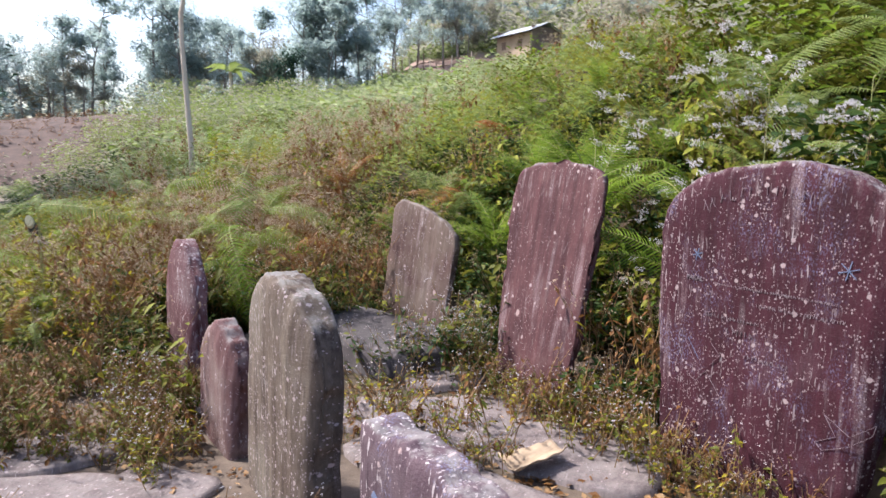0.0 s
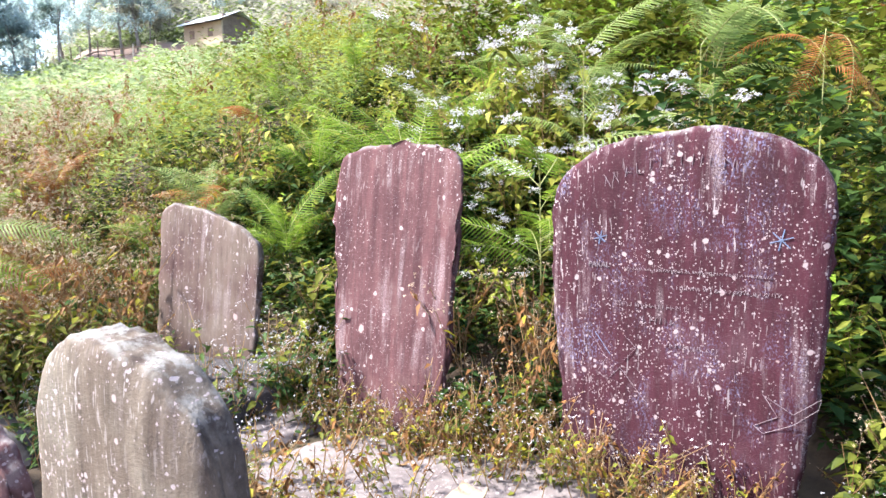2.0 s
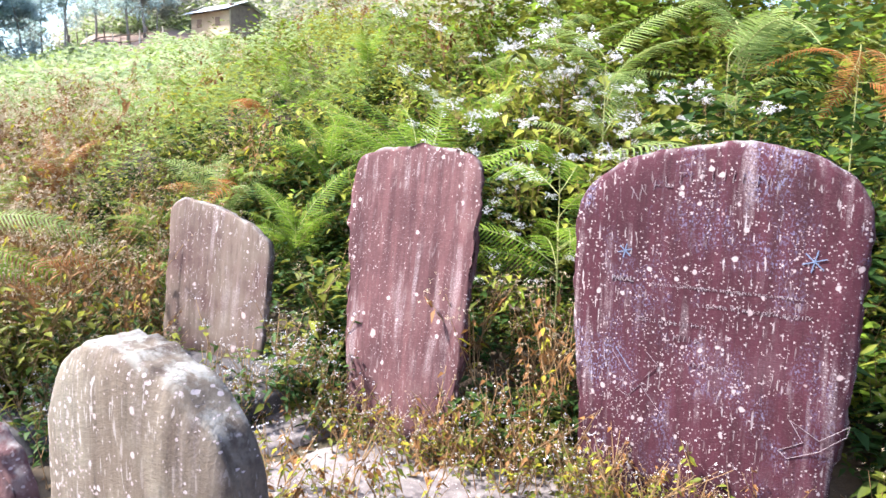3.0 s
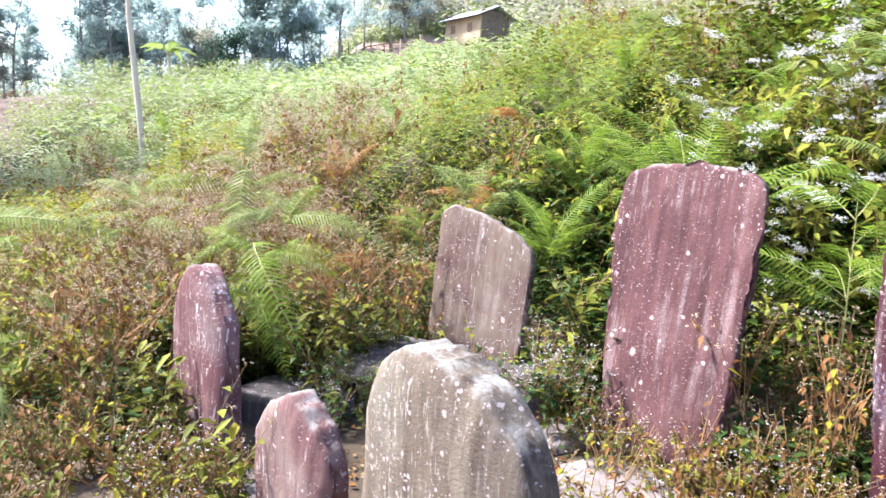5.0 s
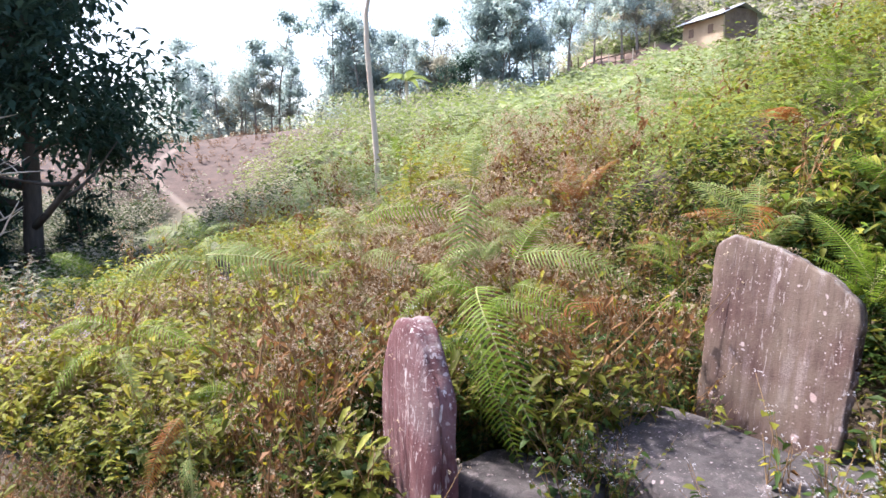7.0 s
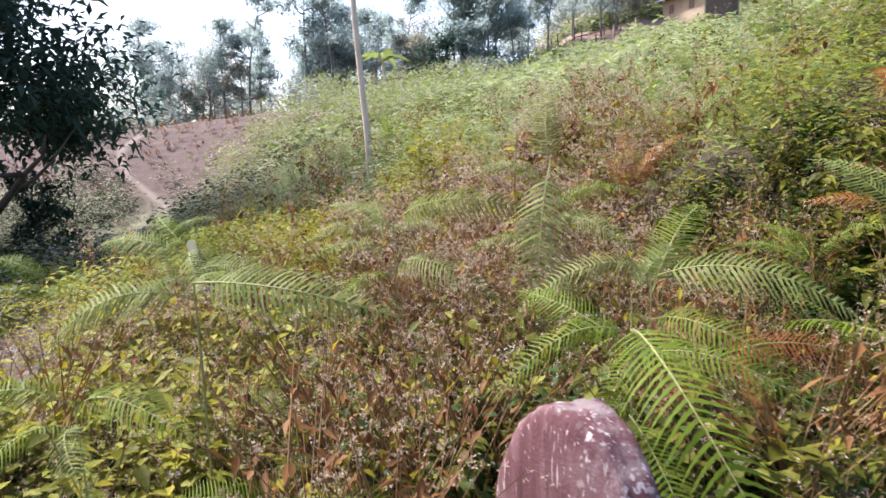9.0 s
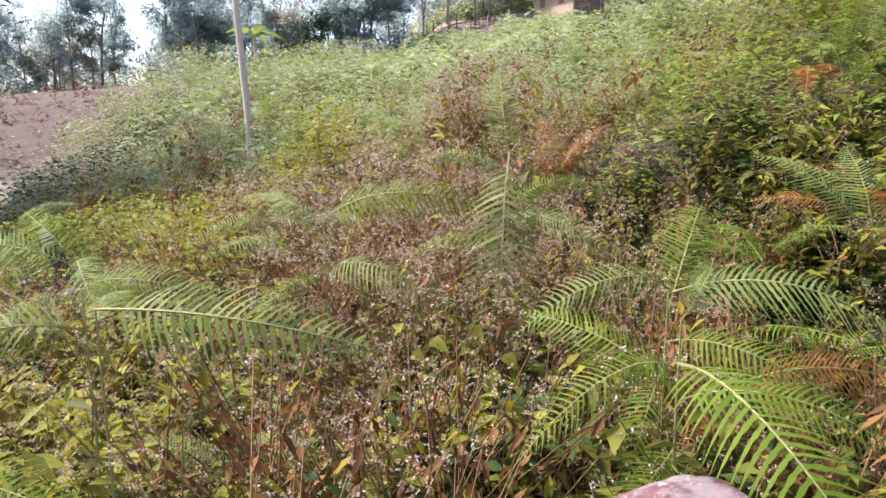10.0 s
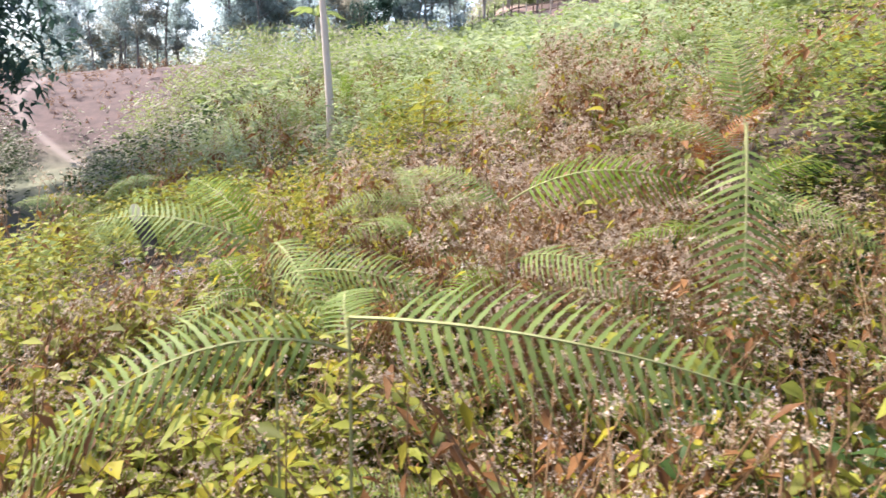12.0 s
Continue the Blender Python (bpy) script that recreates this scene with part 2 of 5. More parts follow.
def ground_material():
    m, t, b, out = nodes_of("hillside_soil")
    v = coords(t)
    n = noise_tex(t, 7, v, 8, 0.7)
    big = noise_tex(t, 0.35, v, 4)
    # brown soil, its colour darkened for the shade between the weeds
    c = mix(t, (0.026, 0.016, 0.009), (0.085, 0.053, 0.030), ramp(t, n, 0.3, 0.7))
    c = mix(t, c, (0.05, 0.045, 0.02), math_node(t, "MULTIPLY", ramp(t, big, 0.42, 0.62), 0.5))
    sep0 = t.nodes.new("ShaderNodeSeparateXYZ")
    t.links.new(v, sep0.inputs[0])
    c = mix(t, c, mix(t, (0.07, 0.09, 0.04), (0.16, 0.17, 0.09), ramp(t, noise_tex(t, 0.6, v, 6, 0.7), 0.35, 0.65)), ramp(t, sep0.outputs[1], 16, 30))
    # trodden earth of the terrace and the footpath
    across = math_node(t, "ADD", math_node(t, "MULTIPLY", sep0.outputs[0], 0.8), math_node(t, "ADD", math_node(t, "MULTIPLY", sep0.outputs[1], 0.6), math_node(t, "MULTIPLY", math_node(t, "SUBTRACT", noise_tex(t, 1.8, v, 4), 0.5), 1.6)))
    trod = math_node(t, "MULTIPLY", ramp(t, across, 3.5, 2.9), ramp(t, math_node(t, "ADD", sep0.outputs[1], math_node(t, "MULTIPLY", sep0.outputs[0], 0.28)), 4.2, 3.6))
    c = mix(t, c, mix(t, (0.06, 0.042, 0.03), (0.15, 0.11, 0.08), ramp(t, n, 0.3, 0.7)), trod)
    # a bare red patch below the house
    spot = t.nodes.new("ShaderNodeVectorMath")
    spot.operation = "DISTANCE"
    t.links.new(v, spot.inputs[0])
    spot.inputs[1].default_value = (-2.0, 64.5, 9.8)
    c = mix(t, c, (0.24, 0.155, 0.12), ramp(t, math_node(t, "ADD", spot.outputs["Value"], math_node(t, "MULTIPLY", noise_tex(t, 0.4, v), 4)), 11.5, 8.5))
    # the bare far hill of red earth and dry grass, with a worn path up it
    sep = t.nodes.new("ShaderNodeSeparateXYZ")
    t.links.new(v, sep.inputs[0])
    bare = math_node(t, "MULTIPLY", ramp(t, sep.outputs[0], -11, -14), ramp(t, sep.outputs[1], 26, 31))
    earth = mix(t, (0.046, 0.026, 0.020), (0.098, 0.060, 0.046), ramp(t, noise_tex(t, 1.1, coords(t, (1, 1, 3)), 6, 0.7), 0.35, 0.65))
    c = mix(t, c, earth, bare)
    wave = math_node(t, "MULTIPLY", math_node(t, "SINE", math_node(t, "MULTIPLY", sep.outputs[1], 0.42), 0.0), 1.3)
    line = math_node(t, "ABSOLUTE", math_node(t, "SUBTRACT", math_node(t, "ADD", math_node(t, "MULTIPLY", sep.outputs[1], -0.85), 4.8), math_node(t, "ADD", sep.outputs[0], wave)), 0.0)
    worn = math_node(t, "MULTIPLY", math_node(t, "MULTIPLY", ramp(t, line, 0.4, 0.1), ramp(t, sep.outputs[1], 24, 27)), 0.55)
    c = mix(t, c, (0.22, 0.175, 0.145), worn)
    t.links.new(c, b.inputs["Base Color"])
    b.inputs["Roughness"].default_value = 0.95
    bump(t, b, n, 0.6, 0.03)
    return m


M_GROUND = ground_material()


# ---- mesh helpers ----
def mesh_object(name, verts, faces, materials, parent=None, label="", slots=None, smooth=False):
    me = bpy.data.meshes.new(name)
    me.from_pydata([tuple(v) for v in verts], [], faces)
    for mat in materials:
        me.materials.append(mat)
    if slots is not None:
        me.polygons.foreach_set("material_index", slots)
    if smooth:
        me.polygons.foreach_set("use_smooth", [True] * len(me.polygons))
    me.update()
    ob = new(name, me)
    if parent:
        ob.parent = parent
    if label:
        ob["label"] = label
    return ob


def part(name, bm, material, parent, label="", smooth=False):
    """Links a bmesh as one mesh object under a thing or a part."""
    me = bpy.data.meshes.new(name)
    bm.to_mesh(me)
    bm.free()
    me.materials.append(material)
    if smooth:
        me.polygons.foreach_set("use_smooth", [True] * len(me.polygons))
    ob = new(name, me)
    ob.parent = parent
    if label:
        ob["label"] = label
    return ob


def soup(name, verts, tris, slots, materials):
    """A triangle mesh from arrays, quickly."""
    me = bpy.data.meshes.new(name)
    me.vertices.add(len(verts))
    me.vertices.foreach_set("co", verts.astype(np.float32).ravel())
    me.loops.add(tris.size)
    me.loops.foreach_set("vertex_index", tris.astype(np.int32).ravel())
    me.polygons.add(len(tris))
    me.polygons.foreach_set("loop_start", np.arange(0, tris.size, 3, dtype=np.int32))
    for mat in materials:
        me.materials.append(mat)
    me.polygons.foreach_set("material_index", slots.astype(np.int32))
    me.update()
    me.validate()
    return me


def tube(points, radii, sides=6):
    """Verts and quads of a tapered tube along points."""
    verts, faces = [], []
    pts = [Vector(p) for p in points]
    for i, p in enumerate(pts):
        d = (pts[min(i + 1, len(pts) - 1)] - pts[max(i - 1, 0)]).normalized()
        a = d.cross(Vector((0.31, 0.77, 0.56))).normalized()
        c = d.cross(a)
        for k in range(sides):
            q = 2 * math.pi * k / sides
            verts.append(p + (a * math.cos(q) + c * math.sin(q)) * radii[i])
    for i in range(len(pts) - 1):
        for k in range(sides):
            faces.append((i * sides + k, i * sides + (k + 1) % sides, (i + 1) * sides + (k + 1) % sides, (i + 1) * sides + k))
    faces.append(tuple(range(sides))[::-1])
    faces.append(tuple(range((len(pts) - 1) * sides, len(pts) * sides)))
    return verts, faces


def merged(pieces):
    verts, faces = [], []
    for v, f in pieces:
        n = len(verts)
        verts += list(v)
        faces += [tuple(i + n for i in q) for q in f]
    return verts, faces


# ---- ground ----
YS, ZS = (-60, 5.5, 12, 17, 29, 45, 66, 90, 140, 400), (0.0, 0.0, 0.75, 1.25, 2.9, 5.2, 10.0, 17.0, 32, 90)


def smooth01(x):
    x = np.clip(x, 0, 1)
    return x * x * (3 - 2 * x)


def ground_z(x, y):
    """Height of the hillside: a level terrace with the stones, a bank behind them, a valley and a bare hill across it."""
    x, y = np.asarray(x, float), np.asarray(y, float)
    yy = np.stack([np.interp(y + k, YS, ZS) for k in (-2, -1, 0, 1, 2)]).mean(0)
    ridge = np.minimum(yy, 4.6) - 0.10 * np.maximum(y - 53, 0)
    yy = yy + (ridge - yy) * smooth01((-4 - x) / 10)
    d = 0.8 * x + 0.6 * y - 3.85
    bank = 0.62 * smooth01(d / 2.4)
    dx = np.maximum(d, 0)
    right = np.where(x > -2, 0.30 * np.minimum(dx, 7) * smooth01((x + 2) / 4.5), 0) + 0.18 * np.maximum(x - 8, 0)
    right = right * (1 - 0.7 * smooth01((y - 10) / 22))
    near = 1 - smooth01((y - 27) / 14)
    left = 0.11 * np.clip(x, -7, 0) * smooth01((y - 4) / 5) - 0.24 * np.clip(-7 - x, 0, 11) * near - 0.5 * (1 - near) * smooth01((-6 - x) / 12)
    far_left = 0.12 * np.clip(-22 - x, 0, 60) * near
    rough = 0.03 * np.sin(x * 1.7 + y * 0.9) + 0.03 * np.sin(y * 2.3 - x * 1.1) + 0.06 * np.sin(x * 0.5 + 1) * np.sin(y * 0.43)
    lumps = (0.16 * np.sin(x * 1.9 + 0.8 * np.sin(y * 1.1)) * np.sin(y * 1.6 + 0.5) + 0.2 * np.sin(x * 0.8 + 2) * np.sin(y * 0.7 + 0.6 * np.sin(x * 0.5))) * smooth01((d - 0.3) / 2.5 + np.maximum(y - 9, 0) / 4) * (1 - 0.5 * smooth01((y - 12) / 8))
    rough = rough + lumps
    return -0.25 + yy + bank + right + left + far_left + rough * smooth01((np.hypot(x, y - 3) - 2) / 3)


def gz(x, y):
    return float(ground_z(x, y))


def axis(fine_lo, fine_hi, step, far):
    a = list(np.arange(fine_lo, fine_hi, step))
    s, p = step, fine_hi
    while p < far:
        a.append(p)
        s *= 1.12
        p += s
    s, p = step, fine_lo
    while p > -far:
        s *= 1.12
        p -= s
        a.insert(0, p)
    return np.array(a)


GX, GY = axis(-9, 7, 0.2, 900), axis(-3, 16, 0.2, 900)
mx, my = np.meshgrid(GX, GY)
gv = np.stack([mx.ravel(), my.ravel(), ground_z(mx, my).ravel()], 1)
w = len(GX)
quads = [(j * w + i, j * w + i + 1, (j + 1) * w + i + 1, (j + 1) * w + i) for j in range(len(GY) - 1) for i in range(w - 1)]
ground = mesh_object("ground", gv, quads, [M_GROUND], smooth=True)
tagged(ground, "brown soil hillside with litter and a bare far hill", "ground", kind="structure")


# ---- standing stones ----
def standing_stone(material, at, turn, lean, width, foot, height, thick, arch=0.1, power=2.5, slant=0.0, peak=0.0, chip=0.0, tilt=0.0, seed=0, label="", gable=0.0, skew=0.0):
    """A rough-hewn upright slab: rounded shoulders by arch and power, a sloping top by slant, its peak off centre."""
    nu, nv, nt = 44, 64, 6
    rnd = random.Random(seed)
    ox, oy = rnd.uniform(0, 50), rnd.uniform(0, 50)

    def place(s, v, tt):
        q = (s - peak) / (1 - peak) if s > peak else (s - peak) / (1 + peak)
        top = height - arch * (1 - max(0.0, 1 - abs(q) ** power) ** (1 / power)) + slant * s - gable * abs(q)
        top += 0.018 * noise.noise((s * 3 + ox, oy, 1)) + 0.016 * noise.noise((s * 8 + ox, oy, 2))
        z = v * top
        half = (foot + (width - foot) * min(1.0, v * 1.35)) / 2
        half += 0.02 * noise.noise((ox, z * 2.2, s * 0.8)) + 0.013 * noise.noise((oy, z * 9, s))
        edge = max(abs(s), 2 * v - 1)
        depth = thick / 2 * (1 - 0.28 * max(0.0, edge) ** 12)
        if tt < 0 and chip:
            depth -= chip * max(0.0, s * 0.9 + v - 1.15) * thick * 4
        x = s * half + skew * (1 - v)
        y = tt * depth
        rough = 0.005 if tt == -1 else 0.024
        y += rough * noise.noise((x * 6 + ox, z * 3, tt * 3 + oy)) + 0.0025 * noise.noise((x * 26 + ox, z * 12, tt + oy))
        if abs(tt) < 1:
            x += (0.03 * noise.noise((z * 7 + ox, tt * 2, oy)) + 0.022 * noise.noise((z * 19, tt * 4, ox))) * (1 if abs(s) > 0.98 else 0)
            z += 0.01 * noise.noise((x * 11 + ox, tt * 3, oy)) * (1 if v > 0.98 else 0)
        return (x, y, z)

    bm = bmesh.new()
    grid = {}
    for i in range(nu + 1):
        for j in range(nv + 1):
            for k in range(nt + 1):
                if i in (0, nu) or j in (0, nv) or k in (0, nt):
                    s = math.sin((i / nu * 2 - 1) * math.pi / 2) * 0.5 + (i / nu * 2 - 1) * 0.5
                    grid[i, j, k] = bm.verts.new(place(s, j / nv, k / nt * 2 - 1))

    def face(*keys):
        bm.faces.new([grid[k] for k in keys])
    for i in range(nu):
        for j in range(nv):
            face((i, j, 0), (i + 1, j, 0), (i + 1, j + 1, 0), (i, j + 1, 0))
            face((i, j, nt), (i, j + 1, nt), (i + 1, j + 1, nt), (i + 1, j, nt))
    for j in range(nv):
        for k in range(nt):
            face((0, j, k), (0, j + 1, k), (0, j + 1, k + 1), (0, j, k + 1))
            face((nu, j, k), (nu, j, k + 1), (nu, j + 1, k + 1), (nu, j + 1, k))
    for i in range(nu):
        for k in range(nt):
            face((i, nv, k), (i + 1, nv, k), (i + 1, nv, k + 1), (i, nv, k + 1))
            face((i, 0, k), (i, 0, k + 1), (i + 1, 0, k + 1), (i + 1, 0, k))
    me = bpy.data.meshes.new("standing_stone")
    bm.normal_update()
    bm.to_mesh(me)
    bm.free()
    me.materials.append(material)
    me.polygons.foreach_set("use_smooth", [True] * len(me.polygons))
    ob = new("standing_stone", me)
    # the front face stands on the given line
    back = Vector((-math.sin(radians(turn)), math.cos(radians(turn)))) * thick / 2
    ob.matrix_world = pose(at[0] + back.x, at[1] + back.y, at[2], -lean, tilt, turn)
    return tagged(ob, label, "standing stone", "megaliths on the terrace")


STONE_GREY = (0.251, 0.205, 0.178)
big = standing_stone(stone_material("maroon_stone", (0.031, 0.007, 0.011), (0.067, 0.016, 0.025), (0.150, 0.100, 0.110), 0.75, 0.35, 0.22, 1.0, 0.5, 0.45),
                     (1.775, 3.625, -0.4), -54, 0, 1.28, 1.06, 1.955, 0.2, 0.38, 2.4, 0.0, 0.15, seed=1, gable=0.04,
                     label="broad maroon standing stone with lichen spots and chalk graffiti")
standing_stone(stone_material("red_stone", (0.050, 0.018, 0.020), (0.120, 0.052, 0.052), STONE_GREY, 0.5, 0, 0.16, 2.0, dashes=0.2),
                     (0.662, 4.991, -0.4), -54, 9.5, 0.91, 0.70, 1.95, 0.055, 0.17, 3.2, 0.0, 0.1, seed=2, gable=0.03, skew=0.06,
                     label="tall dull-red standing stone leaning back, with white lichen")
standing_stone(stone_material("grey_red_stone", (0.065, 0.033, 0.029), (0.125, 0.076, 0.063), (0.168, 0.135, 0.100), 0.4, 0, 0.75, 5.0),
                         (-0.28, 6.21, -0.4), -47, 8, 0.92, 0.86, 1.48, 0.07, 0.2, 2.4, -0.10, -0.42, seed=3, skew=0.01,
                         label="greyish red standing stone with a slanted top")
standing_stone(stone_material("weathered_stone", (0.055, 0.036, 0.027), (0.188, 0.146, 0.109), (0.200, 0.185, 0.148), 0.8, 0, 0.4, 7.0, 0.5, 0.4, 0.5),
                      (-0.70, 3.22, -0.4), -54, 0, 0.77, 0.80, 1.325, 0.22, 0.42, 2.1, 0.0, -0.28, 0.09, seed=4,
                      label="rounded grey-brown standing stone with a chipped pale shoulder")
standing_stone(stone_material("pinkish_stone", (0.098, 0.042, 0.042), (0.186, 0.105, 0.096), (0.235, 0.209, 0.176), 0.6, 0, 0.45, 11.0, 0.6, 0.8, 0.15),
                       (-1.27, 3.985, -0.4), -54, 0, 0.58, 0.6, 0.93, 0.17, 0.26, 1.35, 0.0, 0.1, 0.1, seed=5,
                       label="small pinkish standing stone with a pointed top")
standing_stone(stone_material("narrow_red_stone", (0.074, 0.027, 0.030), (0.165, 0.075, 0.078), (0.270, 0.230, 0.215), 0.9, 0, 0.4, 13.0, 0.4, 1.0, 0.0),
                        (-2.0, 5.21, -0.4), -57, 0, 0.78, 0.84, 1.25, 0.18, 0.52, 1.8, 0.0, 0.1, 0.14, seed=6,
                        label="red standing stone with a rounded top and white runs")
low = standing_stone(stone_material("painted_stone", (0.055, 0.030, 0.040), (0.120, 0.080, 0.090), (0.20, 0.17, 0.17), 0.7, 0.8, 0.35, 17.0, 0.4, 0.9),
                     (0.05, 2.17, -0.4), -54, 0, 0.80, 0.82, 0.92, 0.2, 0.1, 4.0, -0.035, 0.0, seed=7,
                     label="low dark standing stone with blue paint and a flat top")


# ---- flat stones of the terrace ----
def flat_stone(at, size, turn, lift, tip=(0, 0), seed=0, label="flat grey-pink paving slab set in the earth", material=M_SLAB):
    """An uneven flat slab with a ragged outline and worn edges."""
    rnd = random.Random(seed)
    n, rings = 26, 7
    bm = bmesh.new()
    rows = []
    corner = rnd.uniform(4, 8)
    for r in range(rings + 2):
        ring = []
        for k in range(n):
            a = 2 * math.pi * k / n
            q = (abs(math.cos(a)) ** corner + abs(math.sin(a)) ** corner) ** (-1 / corner)
            q *= 1 + 0.14 * noise.noise((math.cos(a) * 1.4 + seed * 3.1, math.sin(a) * 1.4, seed)) + 0.05 * noise.noise((math.cos(a) * 5, math.sin(a) * 5, seed))
            f = min(1.0, (r + 1) / rings)
            z = lift if r < rings - 1 else lift * 0.78 if r == rings - 1 else -0.12
            x, y = math.cos(a) * q * f * size[0] / 2, math.sin(a) * q * f * size[1] / 2
            if r < rings - 1:
                x, y = x * 0.985, y * 0.985
                z += 0.018 * noise.noise((x * 3 + seed, y * 3, 0)) + 0.006 * noise.noise((x * 13, y * 13 + seed, 0))
            ring.append(bm.verts.new((x, y, z)))
        rows.append(ring)
    mid_v = bm.verts.new((0, 0, lift))
    for k in range(n):
        bm.faces.new((mid_v, rows[0][k], rows[0][(k + 1) % n]))
        for r in range(len(rows) - 1):
            bm.faces.new((rows[r][k], rows[r + 1][k], rows[r + 1][(k + 1) % n], rows[r][(k + 1) % n]))
    me = bpy.data.meshes.new("flat_stone")
    bm.to_mesh(me)
    bm.free()
    me.materials.append(material)
    me.polygons.foreach_set("use_smooth", [True] * len(me.polygons))
    ob = new("flat_stone", me)
    ob.matrix_world = pose(at[0], at[1], gz(*at), tip[0], tip[1], turn)
    return tagged(ob, label, "stone slab", "slabs between the stones")


for i, (x, y, sx_, sy_, turn, lift, tx, ty) in enumerate((
        (0.95, 3.95, 1.0, 0.75, -30, 0.07, 2, 0), (0.35, 4.45, 0.85, 0.9, 10, 0.06, 0, 2), (-0.05, 3.85, 0.8, 0.6, -50, 0.05, 0, 0),
        (0.35, 3.3, 0.9, 0.7, -40, 0.06, 1, -2), (0.1, 5.2, 0.6, 0.45, 20, 0.1, 3, 0), (-0.5, 4.5, 0.7, 0.6, 0, 0.06, 0, 1),
        (1.2, 3.1, 0.7, 0.6, 15, 0.05, 0, 0), (-2.1, 3.75, 0.7, 0.5, 30, 0.06, 0, 0), (-1.9, 3.2, 0.8, 0.5, 10, 0.06, 1, 0),
        (-1.35, 3.35, 0.6, 0.5, -20, 0.05, 0, 0), (-1.4, 2.6, 0.8, 0.55, 40, 0.05, 0, 1), (-1.5, 4.6, 0.5, 0.4, 40, 0.06, 0, 0), (0.75, 2.6, 0.8, 0.6, 0, 0.05, 0, 0))):
    flat_stone((x, y), (sx_, sy_), turn, lift * 0.6, (tx, ty), i + 1)
flat_stone((-0.52, 5.80), (1.5, 0.82), -37, 0.25, (4, 3), 41, "long grey slab lying raised before the slanted stone", M_BLOCK)
flat_stone((-1.45, 5.62), (0.75, 0.56), -20, 0.16, (-3, 0), 42, "dark grey block half sunk in the weeds", M_BLOCK)
flat_stone((0.15, 5.9), (0.6, 0.45), -30, 0.2, (0, 0), 43, "grey block between the standing stones", M_BLOCK)


# ---- plants: templates ----
class Shape:
    """Gathers triangles of one plant template."""
    def __init__(self):
        self.v, self.f, self.s = [], [], []

    def add(self, verts, tris, slot):
        n = len(self.v)
        self.v += [tuple(p) for p in verts]
        self.f += [tuple(i + n for i in q) for q in tris]
        self.s += [slot] * len(tris)

    def arrays(self):
        return np.array(self.v, float), np.array(self.f, int), np.array(self.s, int)


def leaf(sh, rnd, base, way, length, width, slot, droop=0.35, fine=True):
    """An ovate leaf folded along its rib."""
    way = Vector(way).normalized()
    side = way.cross(Vector((0, 0, 1)))
    side = side.normalized() if side.length > 0.01 else Vector((1, 0, 0))
    side = (side + Vector((0, 0, rnd.uniform(-0.5, 0.5)))).normalized()
    up = side.cross(way)
    p = Vector(base)

    def at(a, b, c=0.0):
        return p + way * (a * length) + side * (b * width) + up * (c * length) - Vector((0, 0, droop * length * a * a))
    if fine:
        v = [at(0, 0), at(0.3, 0.5, 0.08), at(0.65, 0.36, 0.06), at(1, 0), at(0.65, -0.36, 0.06), at(0.3, -0.5, 0.08), at(0.5, 0, -0.02)]
        sh.add(v, [(0, 1, 6), (1, 2, 6), (2, 3, 6), (3, 4, 6), (4, 5, 6), (5, 0, 6)], slot)
    else:
        v = [at(0, 0), at(0.45, 0.5, 0.07), at(1, 0), at(0.45, -0.5, 0.07)]
        sh.add(v, [(0, 1, 2), (0, 2, 3)], slot)


def stem(sh, a, b, r, slot):
    a, b = Vector(a), Vector(b)
    d = (b - a).normalized()
    s = d.cross(Vector((0.3, 0.9, 0.2))).normalized()
    q = d.cross(s)
    ring = [s, q * 0.87 - s * 0.5, -q * 0.87 - s * 0.5]
    v = [a + k * r for k in ring] + [b + k * r * 0.6 for k in ring]
    sh.add(v, [(0, 1, 4), (0, 4, 3), (1, 2, 5), (1, 5, 4), (2, 0, 3), (2, 3, 5)], slot)


def puff(sh, rnd, at, r, slot):
    """A tuft of small petals."""
    p = Vector(at)
    for k in range(6):
        a = Vector((rnd.gauss(0, 1), rnd.gauss(0, 1), rnd.gauss(0.3, 0.7))).normalized()
        s_ = a.cross(Vector((rnd.gauss(0, 1), rnd.gauss(0, 1), rnd.gauss(0, 1)))).normalized() * r * 0.34
        q = p + a * r * rnd.uniform(0.2, 0.6)
        sh.add([q - s_, q + s_, q + a * r * rnd.uniform(0.5, 0.9)], [(0, 1, 2)], slot)


